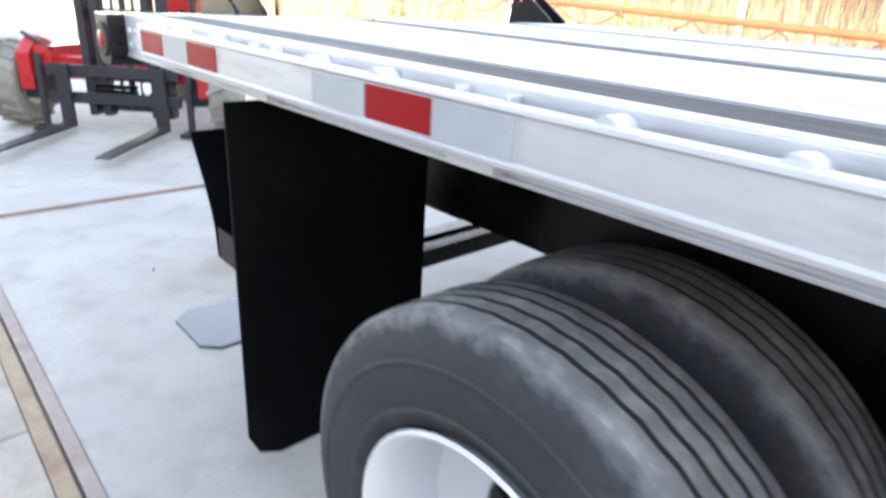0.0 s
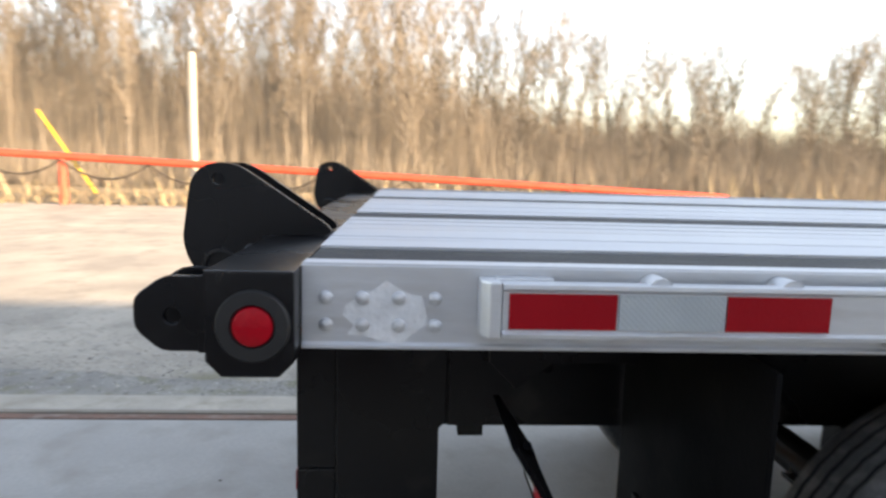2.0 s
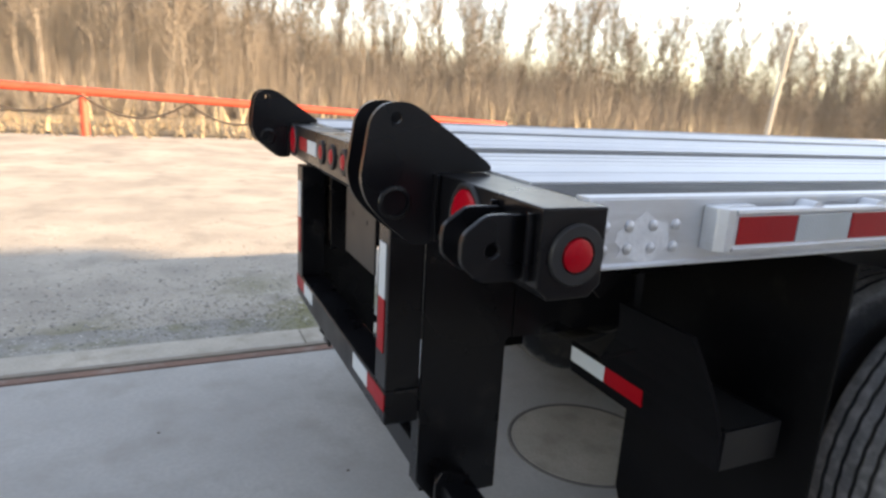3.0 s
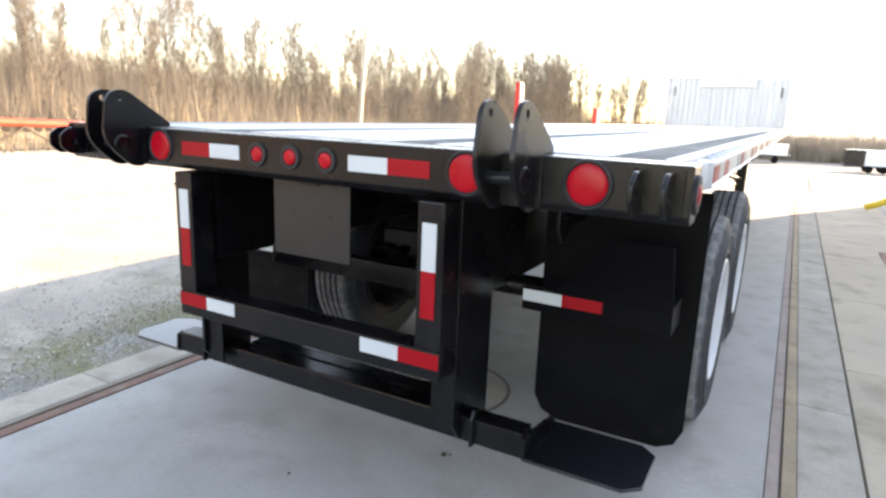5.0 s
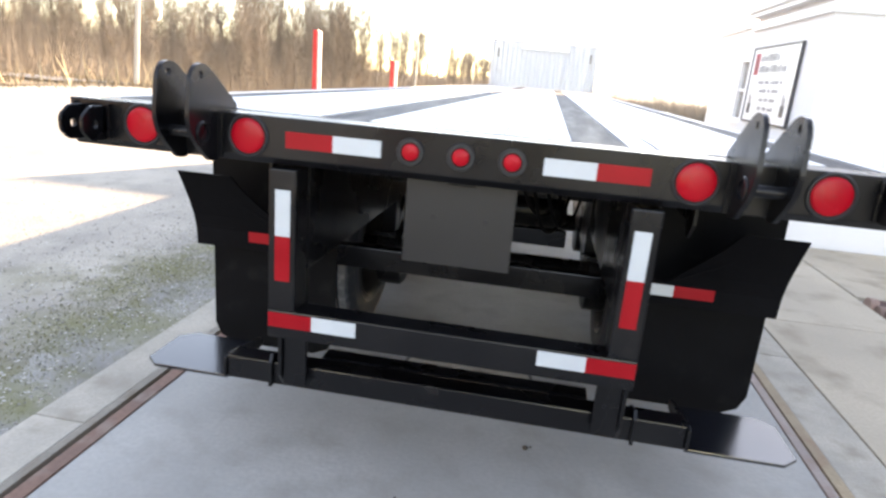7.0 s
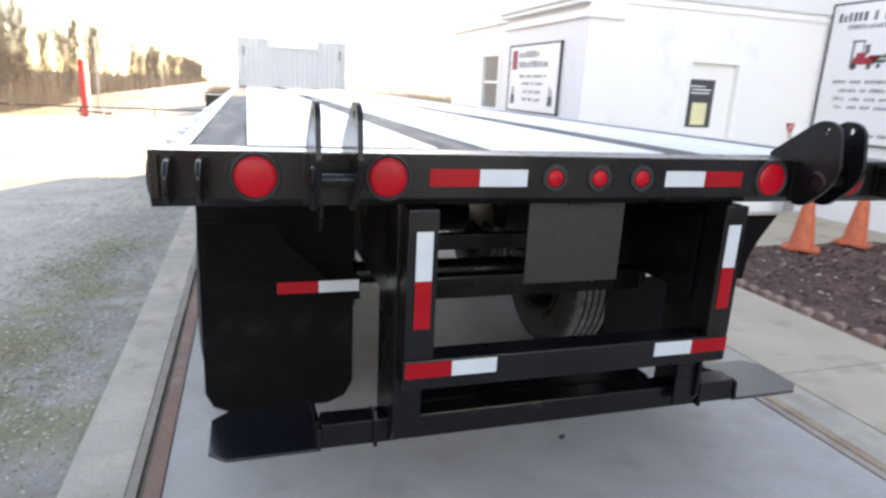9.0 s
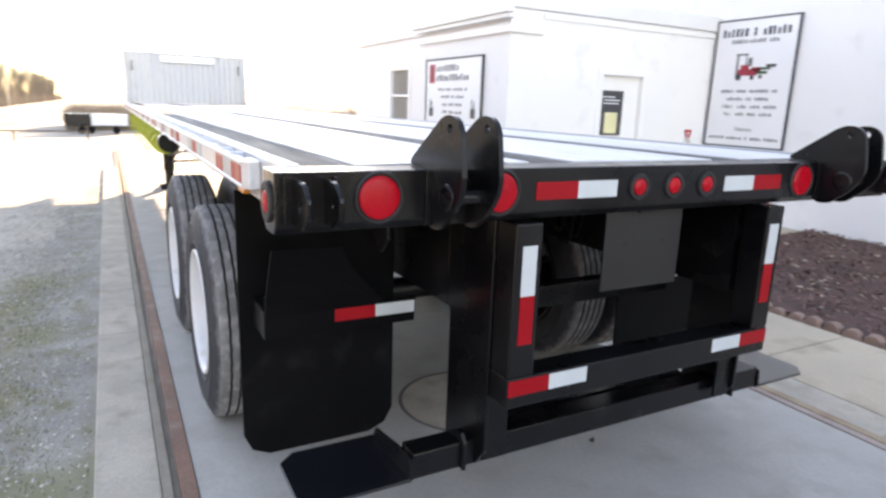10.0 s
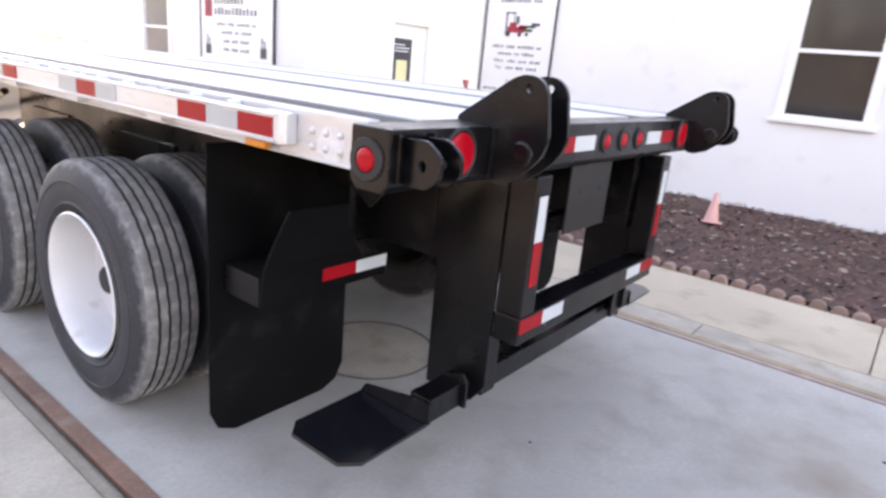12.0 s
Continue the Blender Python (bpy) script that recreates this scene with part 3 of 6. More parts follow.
# under-run guard: two posts and a bar
for s in (-1, 1):
    x0, x1 = sorted((s * 0.513, s * 0.606))
    p = boxpart("guard_post", (x0, x1, 0.0, 0.10, 0.746, 1.222), M_BLACK, trailer, "black square guard post", 0.006)
    x0, x1 = sorted((s * 0.531, s * 0.582))
    tape("reflector_strip", (x0, x1, -T, 0, 1.004, 1.156), "w", p)
    tape("reflector_strip", (x0, x1, -T, 0, 0.851, 1.0035), "r", p)
bar = boxpart("guard_bar", (-0.608, 0.608, 0.0, 0.10, 0.645, 0.745), M_BLACK, trailer, "black square guard bar", 0.006)
for s in (-1, 1):
    a, b, c = sorted((s * 0.299, s * 0.4515, s * 0.604))
    tape("reflector_strip", (a, b, -T, 0, 0.686, 0.737), "r" if s < 0 else "w", bar)
    tape("reflector_strip", (b, c, -T, 0, 0.686, 0.737), "w" if s < 0 else "r", bar)

# lower carrier frame for the forklift, with its wheel plates
low = boxpart("carrier_bar", (-0.84, 0.84, 0.16, 0.25, 0.375, 0.465), M_BLACK, trailer, "black square carrier bar", 0.006)
boxpart("carrier_bar", (-0.51, 0.51, 0.28, 0.36, 0.375, 0.455), M_BLACK, trailer, "black rear carrier bar", 0.006)
for s in (-1, 1):
    x0, x1 = sorted((s * 0.600, s * 0.614))
    bm = bmesh.new()
    prism(bm, [(0.102, 1.232), (0.102, 0.45), (0.155, 0.378), (0.362, 0.378), (0.362, 0.858), (0.38, 0.875), (0.38, 1.232)], "x", x0, x1)
    leg = part("carrier_leg", bm, M_BLACK, trailer, "black steel hanger leg", 0.003)
    x0, x1 = sorted((s * 0.514, s * 0.5995))
    bm = bmesh.new()
    prism(bm, [(x0, 0.405), (x1, 0.405), (x1, 0.644), (x0, 0.644)], "y", 0.120, 0.132)
    part("leg_face", bm, M_BLACK, leg, "", 0.002)
    px = 1.225 if s > 0 else 1.20
    bm = bmesh.new()
    prism(bm, [(s * 0.842, 0.47), (s * 0.842, 0.16), (s * (px - 0.055), 0.16), (s * px, 0.21), (s * px, 0.42), (s * (px - 0.055), 0.47)], "z", 0.368, 0.380)
    fp = part("wheel_plate", bm, M_PLATE, trailer, "flat black wheel plate with clipped corners", 0.002)
    bm = bmesh.new()
    prism(bm, [(0.15, 0.381), (0.155, 0.452), (0.18, 0.462), (0.45, 0.412), (0.47, 0.381)], "x", s * 0.841, s * 0.853)
    part("plate_gusset", bm, M_BLACK, fp, "", 0.002)
    bm = bmesh.new()
    prism(bm, [(0.14, 0.372), (0.14, 0.47), (0.16, 0.50), (0.25, 0.47), (0.25, 0.372)], "x", s * 0.655, s * 0.667)
    part("leg_gusset", bm, M_BLACK, trailer, "", 0.002)
    # curved wheel cradle
    bm = bmesh.new()
    outer = [(0.445, 1.09), (0.487, 1.02), (0.525, 0.955), (0.556, 0.89)]
    lower = [(0.570, 0.845), (0.574, 0.83), (0.582, 0.75)]
    prism(bm, lower + [(y + 0.012, z + 0.001) for y, z in lower[::-1]], "x", s * 0.645, s * 1.20)
    rows = [[bm.verts.new((x, y + d, z)) for x, d in ((s * xi, 0), (s * 1.20, 0), (s * 1.20, 0.012), (s * xi, 0.012))]
            for (y, z), xi in zip(outer[:4] + lower[:1], (0.975, 0.935, 0.88, 0.815, 0.78))]
    for a, b in zip(rows, rows[1:]):
        for k in range(4):
            bm.faces.new((a[k], a[(k + 1) % 4], b[(k + 1) % 4], b[k]))
    bm.faces.new(rows[0])
    bm.faces.new(rows[-1])
    bmesh.ops.recalc_face_normals(bm, faces=bm.faces)
    cr = part("wheel_cradle", bm, M_MATTE, trailer, "curved black wheel cradle plate", 0.001)
    boxpart("cradle_end_plate", (*sorted((s * 1.19, s * 1.20)), 0.594, 0.775, 0.748, 0.845), M_BLACK, cr, "", 0.002)
    boxpart("cradle_back_plate", (*sorted((s * 0.9, s * 1.19)), 0.765, 0.775, 0.748, 0.845), M_BLACK, cr, "", 0.002)
    bm = bmesh.new()
    prism(bm, [(0.46, 1.24), (0.46, 1.10), (0.52, 1.04), (0.60, 1.10), (0.795, 1.10), (0.795, 1.24)], "x", s * 0.80, s * 0.812)
    part("cradle_bracket", bm, M_BLACK, trailer, "", 0.002)
    bm = bmesh.new()
    rod(bm, (s * 1.13, 0.485, 1.06), (s * 0.70, 0.60, 0.80), 0.008, 8)
    part("cradle_stay", bm, M_MATTE, trailer, "", smooth=True)
    a, b, c = sorted((s * 0.65, s * 0.805, s * 0.958))
    tape("reflector_strip", (a, b, 0.573, 0.578, 0.788, 0.842), "r" if s < 0 else "w", cr)
    tape("reflector_strip", (b, c, 0.573, 0.578, 0.788, 0.842), "w" if s < 0 else "r", cr)

    # pair of upright lugs with a pin
    prof = [(-0.085, 1.525), (-0.125, 1.518), (-0.15, 1.49), (-0.168, 1.37), (-0.155, 1.325), (-0.12, 1.285), (-0.055, 1.232), (0.0, 1.232), (0.0, 1.383), (0.122, 1.385), (0.122, 1.40), (-0.05, 1.515)]
    for x in (0.772, 0.875):
        part("mounting_lug", holed(rounded(prof, 0.02), (-0.097, 1.491), 0.0115, s * x, s * (x + 0.014)), M_BLACK, trailer, "tall black triangular mounting lug")
    bm = bmesh.new()
    rod(bm, (s * 0.775, -0.095, 1.322), (s * 0.886, -0.095, 1.322), 0.017, 20)
    part("lug_pin", bm, M_BLACK, trailer, "black cross pin", smooth=True)
    for x in (0.891, 0.770):
        bm = bmesh.new()
        ring_lathe(bm, [(0.027, -0.005), (0.034, -0.003), (0.036, 0.0), (0.034, 0.003), (0.027, 0.005), (0.027, -0.005)], (s * x, -0.095, 1.322), "x", 20)
        part("pin_collar", bm, M_BLACK, trailer, smooth=True)
    boxpart("lug_base", (*sorted((s * 0.755, s * 0.905)), -0.012, -0.002, 1.24, 1.381), M_BLACK, trailer, "", 0.002)

    # pair of small clevis plates near the beam end
    prof = [(0.0, 1.366), (-0.07, 1.366), (-0.112, 1.335), (-0.112, 1.288), (-0.075, 1.256), (0.0, 1.256)]
    for x in (1.158, 1.232):
        part("clevis_plate", holed(rounded(prof, 0.012, 2), (-0.058, 1.308), 0.012, s * x, s * (x + 0.012)), M_BLACK, trailer, "small black clevis plate")
    for x in (1.142, 1.262):
        boxpart("weld_rib", (*sorted((s * x, s * (x + 0.008))), -0.014, -0.001, 1.262, 1.372), M_BLACK, trailer, "", 0.002)

    # mud flap
    bm = bmesh.new()
    fy, fx = (0.83, 1.258) if s > 0 else (0.80, 1.245)
    xs = [s * v for v in (fx, fx, fx - 0.03, fx - 0.095, 0.74, 0.67, 0.635, 0.635)]
    zs = [1.235, 0.29, 0.225, 0.195, 0.195, 0.225, 0.29, 1.235]
    prism(bm, list(zip(xs, zs)), "y", fy, fy + 0.01)
    part("mud_flap", bm, M_RUBBER, trailer, "black rubber mud flap", 0.002)
    boxpart("flap_hanger", (*sorted((s * 0.55, s * 0.95)), fy + 0.012, fy + 0.05, 1.18, 1.24), M_BLACK, trailer, "", 0.003)
    # Added rail, hidden by the tyres, that keeps low sun off the inner wheels.
    boxpart("suspension_rail", (*sorted((s * 0.52, s * 0.595)), 1.45, 4.28, 0.68, 0.858), M_BLACK, trailer, "black rail added to block low sun under the deck", 0.004)
boxpart("access_plate", (-0.18, 0.175, 0.10, 0.108, 0.945, 1.232), mat("satin_black_plate", (0.012, 0.012, 0.0125), 0.5, vary=0.2, bump=0.06), trailer, "dull black access plate with two bolt holes", 0.002)
for x in (-0.085, 0.085):
    bm = bmesh.new()
    rod(bm, (x, 0.0985, 1.105), (x, 0.0995, 1.105), 0.010, 12)
    part("bolt_hole", bm, M_GROMMET, trailer)
boxpart("plate_lamp", (-0.045, 0.045, 0.085, 0.12, 1.214, 1.232), M_BLACK, trailer, "", 0.003)

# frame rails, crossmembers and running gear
# Aluminium darkened, and a sheet added under the planks, to absorb bounced light.
M_DARK_UNDER_ALU = mat("grimy_underside_aluminium", (0.07, 0.066, 0.062), 0.8, 0.2, vary=0.3, big=3, fine=40, bump=0.2)
boxpart("deck_underside", (-1.21, 1.21, 0.13, 13.6, 1.337, 1.3435), M_DARK_UNDER_ALU, trailer, "dark sheet added below the deck planks", 0)
for s in (-1, 1):
    bm = bmesh.new()
    prof = [(3.9, 1.255), (3.9, 0.95), (4.2, 0.93), (5.0, 0.74), (9.3, 0.72), (11.2, 1.02), (13.7, 1.06), (13.7, 1.255)]
    prism(bm, prof, "x", s * 0.50, s * 0.512)
    fr = part("frame_rail", bm, M_ALU, trailer, "deep polished aluminium frame rail")
    for (ya, za), (yb, zb) in zip(prof[1:-2], prof[2:-1]):
        bm = bmesh.new()
        prism(bm, [(ya, za), (yb, zb), (yb, zb - 0.014), (ya, za - 0.014)], "x", s * 0.44, s * 0.57)
        part("flange", bm, M_ALU, fr)
    x0, x1 = sorted((s * 0.515, s * 0.5995))
    boxpart("subframe_rail", (x0, x1, 0.125, 4.3, 0.862, 1.253), M_BLACK, trailer, "black steel subframe rail", 0.004)
    for y0 in (5.6, 8.6):
        for bx, by, bz in ((0.93, -0.5, 1.17), (0.79, -1.65, 1.1)):
            bm = bmesh.new()
            rod(bm, (s * 0.53, y0, 0.76), (s * bx, y0 + by, bz), 0.024, 8)
            part("side_brace", bm, M_BLACK, trailer, "black diagonal brace", smooth=True)
    for a, b in (((0.7, 10.15, 0.46), (0.52, 7.7, 0.70)), ((0.7, 10.15, 0.46), (0.6, 9.0, 0.95))):
        bm = bmesh.new()
        rod(bm, (s * a[0], a[1], a[2]), (s * b[0], b[1], b[2]), 0.022, 8)
        part("leg_brace", bm, M_BLACK, trailer, "black landing leg brace", smooth=True)
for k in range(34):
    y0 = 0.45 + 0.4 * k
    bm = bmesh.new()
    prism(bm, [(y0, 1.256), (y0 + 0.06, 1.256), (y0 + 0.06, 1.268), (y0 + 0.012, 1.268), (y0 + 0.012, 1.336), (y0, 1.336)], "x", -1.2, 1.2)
    part("crossmember", bm, M_DARK_UNDER_ALU, trailer)
for y0, z0, z1 in ((0.42, 0.79, 0.875), (1.15, 0.78, 0.858), (1.25, 1.0, 1.2), (2.4, 0.82, 0.93), (3.7, 0.82, 0.93)):
    boxpart("subframe_crossbar", (-0.51 + 0.11 * (z0 == 0.78), 0.51 - 0.11 * (z0 == 0.78), y0, y0 + 0.07, z0, z1), M_BLACK, trailer, "black subframe crossbar", 0.004)
boxpart("frame_cheek", (-0.612, -0.6005, 0.385, 0.97, 0.866, 1.23), M_BLACK, trailer, "", 0.002)
boxpart("frame_cheek", (0.6005, 0.612, 0.385, 0.97, 0.866, 1.23), M_BLACK, trailer, "", 0.002)


def tyre_mesh():
    """A worn ribbed truck tyre about the x axis: casing, and dark groove bands set into the tread."""
    R, W = 0.525, 0.268
    h = W / 2
    casing = [(0.292, -h + 0.045), (0.31, -h + 0.02), (0.338, -h + 0.0085), (0.342, -h + 0.003), (0.348, -h + 0.003), (0.352, -h + 0.0065), (0.38, -h + 0.001), (0.41, -h), (0.43, -h + 0.001), (0.433, -h - 0.0015), (0.438, -h - 0.0015), (0.441, -h + 0.003), (0.455, -h + 0.006), (0.487, -h + 0.018), (0.506, -h + 0.028)]
    tread, groove_rows = [], []
    grooves = (-0.061, -0.021, 0.021, 0.061)
    half = 0.102
    tread.append((R - 0.010, -half))
    tread.append((R - 0.003, -half + 0.012))
    for g in grooves:
        rr = R - 0.22 * g * g
        tread += [(rr, g - 0.0058), (rr - 0.013, g - 0.0045), (rr - 0.013, g + 0.0045), (rr, g + 0.0058)]
    tread += [(R - 0.003, half - 0.012), (R - 0.010, half)]
    prof = casing + tread + [(r, -a) for r, a in casing[::-1]]
    prof += [(0.286, h - 0.06), (0.286, -h + 0.06), casing[0]]
    bm = bmesh.new()
    segs = 96
    ring_lathe(bm, prof, (0, 0, 0), "x", segs)
    for v in bm.verts:                   # the grooves run in a slight zigzag
        rr = math.hypot(v.co.y, v.co.z)
        if rr > R - 0.02 and abs(v.co.x) < 0.075:
            v.co.x += 0.0016 * (1 if round(math.atan2(v.co.z, v.co.y) * segs / (2 * math.pi)) % 2 else -1)
    for f in bm.faces:
        rr = [math.hypot(v.co.y, v.co.z) for v in f.verts]
        ax = abs(f.calc_center_median().x)
        if min(rr) > 0.49 and ax < 0.1:
            f.material_index = 1 if min(rr) < R - 0.0105 - 0.22 * ax * ax else 2
    return bm


def wheel_disc():
    """A white steel wheel, dished deep towards -x, that is outwards."""
    bm = bmesh.new()
    prof = [(0.305, -0.118), (0.311, -0.126), (0.304, -0.132), (0.296, -0.126), (0.288, -0.105), (0.281, -0.06), (0.276, 0.0), (0.262, 0.045), (0.225, 0.062), (0.17, 0.072), (0.142, 0.075), (0.14, 0.085), (0.276, 0.085)]
    ring_lathe(bm, prof, (0, 0, 0), "x", 48, caps=False)
    return bm


# Inner rims are white too; their shade is put into a dark colour.
M_RIM_SHADE = mat("grimy_inner_rim", (0.03, 0.029, 0.028), 0.8, vary=0.3, big=5, fine=50, bump=0.2)
tyre_me = rim_me = hub_me = None
for s in (-1, 1):
    for y0 in (1.70, 3.005):
        for x0 in (1.160, 0.822):
            outer = x0 > 1
            holder = part("wheel", tyre_mesh(), (M_TYRE, M_GROOVE, M_TREAD), trailer, "worn ribbed black truck tyre", smooth=True) if tyre_me is None else new("wheel", tyre_me)
            if tyre_me is None:
                tyre_me = holder.data
            holder.parent = trailer
            holder["label"] = "worn ribbed black truck tyre on a white steel rim"
            holder.location = (s * (x0 - 0.01 - 0.01 * s), y0 + 0.007 + 0.007 * s, 0.512)
            holder.rotation_euler = (0.37 * y0 + x0, 0, 0 if (s < 0) == outer else math.pi)
            rim = part("rim", wheel_disc(), M_WHITE_RIM, holder, "white painted steel rim", smooth=True) if rim_me is None else new("rim", rim_me)
            if rim_me is None:
                rim_me = rim.data
            rim.parent = holder
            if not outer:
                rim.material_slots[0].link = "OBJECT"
                rim.material_slots[0].material = M_RIM_SHADE
            rim["label"] = "white painted steel rim" if outer else "inner rim with its shade in the colour"
            if outer:
                if hub_me is None:
                    bm = bmesh.new()
                    ring_lathe(bm, [(0.0005, -0.03), (0.05, -0.03), (0.06, -0.02), (0.066, 0.03), (0.08, 0.075), (0.14, 0.078)], (0, 0, 0), "x", 32, caps=False)
                    for k in range(10):
                        a = 2 * math.pi * k / 10
                        rod(bm, (0.05, 0.1145 * math.cos(a), 0.1145 * math.sin(a)), (0.08, 0.1145 * math.cos(a), 0.1145 * math.sin(a)), 0.017, 6)
                    hub = part("hub", bm, M_BLACK, holder, "dark hub with wheel nuts", smooth=True)
                    hub_me = hub.data
                else:
                    hub = new("hub", hub_me)
                    hub.parent = holder
for y0 in (1.70, 3.005):
    bm = bmesh.new()
    rod(bm, (-1.0, y0, 0.512), (1.0, y0, 0.512), 0.065, 20)
    part("axle", bm, M_BLACK, trailer, "black tube axle", smooth=True)
    for s in (-1, 1):
        bm = bmesh.new()
        for k in range(5):
            w = 0.36 - 0.05 * k
            prism(bm, [(y0 - w, 0.665 - 0.016 * k + 0.02), (y0, 0.60 - 0.016 * k), (y0 + w, 0.665 - 0.016 * k + 0.02), (y0 + w, 0.677 - 0.016 * k + 0.02), (y0, 0.613 - 0.016 * k), (y0 - w, 0.677 - 0.016 * k + 0.02)], "x", s * 0.53, s * 0.61)
        part("leaf_spring", bm, M_BLACK, trailer, "stacked leaf spring")
        bm = bmesh.new()
        ring_lathe(bm, [(0.19, -0.04), (0.21, -0.03), (0.21, 0.08), (0.19, 0.1)], (s * 0.60, y0, 0.507), "x", 28)
        part("brake_drum", bm, M_BLACK, trailer, "dark brake drum", smooth=True)
for s in (-1, 1):
    for y0 in (2.44, 3.72):
        bm = bmesh.new()
        prism(bm, [(y0 - 0.3, 1.0), (y0 + 0.3, 1.0), (y0 + 0.12, 0.62), (y0 - 0.12, 0.62)], "x", s * 0.525, s * 0.615)
        part("spring_hanger", bm, M_BLACK, trailer, "", 0.004)
# Cylinder and plates, not seen as such, added to darken the opening under the deck.
bm = bmesh.new()
ring_lathe(bm, [(0.001, -0.46), (0.06, -0.45), (0.11, -0.425), (0.125, -0.39), (0.125, 0.39), (0.11, 0.425), (0.06, 0.45), (0.001, 0.46)], (0, 2.42, 0.70), "x", 28)
part("air_tank", bm, M_BLACK, trailer, "black cylinder added between the axles to cut light", smooth=True)
boxpart("subframe_bulkhead", (-0.51, 0.16, 2.62, 2.632, 0.80, 1.25), M_BLACK, trailer, "black plate added to stop light under the deck", 0.002)
boxpart("subframe_bulkhead", (0.36, 0.51, 2.62, 2.632, 0.80, 1.25), M_BLACK, trailer, "black plate added to stop light under the deck", 0.002)
for x0, x1, zz in ((0.2, 0.42, 0.99), (0.25, 0.48, 1.02), (0.14, 0.4, 1.06)):
    cu = bpy.data.curves.new("air_hose", "CURVE")
    cu.dimensions, cu.bevel_depth, cu.bevel_resolution = "3D", 0.008, 2
    sp = cu.splines.new("BEZIER")
    sp.bezier_points.add(2)
    for pnt, co in zip(sp.bezier_points, ((x0, 0.7, 1.2), ((x0 + x1) / 2, 0.9, zz - 0.08), (x1, 1.2, 1.15))):
        pnt.co, pnt.handle_left_type, pnt.handle_right_type = co, "AUTO", "AUTO"
    cu.materials.append(M_RUBBER)
    hose = new("air_hose", cu)
    hose.parent = trailer

# deck: aluminium planks with wooden nailer strips between
edges = [-1.235, -1.195, -1.05, -0.77, -0.582, -0.57, -0.49, -0.32, -0.11, 0.11, 0.32, 0.49, 0.57, 0.582, 0.77, 1.05, 1.195, 1.235]
for a, b in zip(edges, edges[1:]):
    if b - a < 0.02:                 # open joint between planks
        continue
    wood = round(abs(a + b) / 2, 2) in (1.12, 1.13, 0.4, 0.41)
    bm = bmesh.new()
    if wood:
        box(bm, a + 0.003, b - 0.003, 0.124, 13.68, 1.345, Z_DECK - 0.004)
        part("nailer_strip", bm, M_WOOD_DECK, trailer, "weathered dark wooden nailer strip", 0.002)
    else:
        box(bm, a + 0.0015, b - 0.0015, 0.124, 13.68, 1.345, Z_DECK)
        n = max(1, round((b - a) / 0.12))
        for k in range(1, n):
            x = a + (b - a) * k / n
            box(bm, x - 0.0025, x + 0.0025, 0.124, 13.68, Z_DECK - 0.0005, Z_DECK + 0.0012)
        part("deck_plank", bm, M_ALU_DECK, trailer, "ribbed aluminium deck plank")

M_SEAL = mat("dried_sealant", (0.7, 0.71, 0.72), 0.7, vary=0.15, big=30, fine=120, bump=0.3)
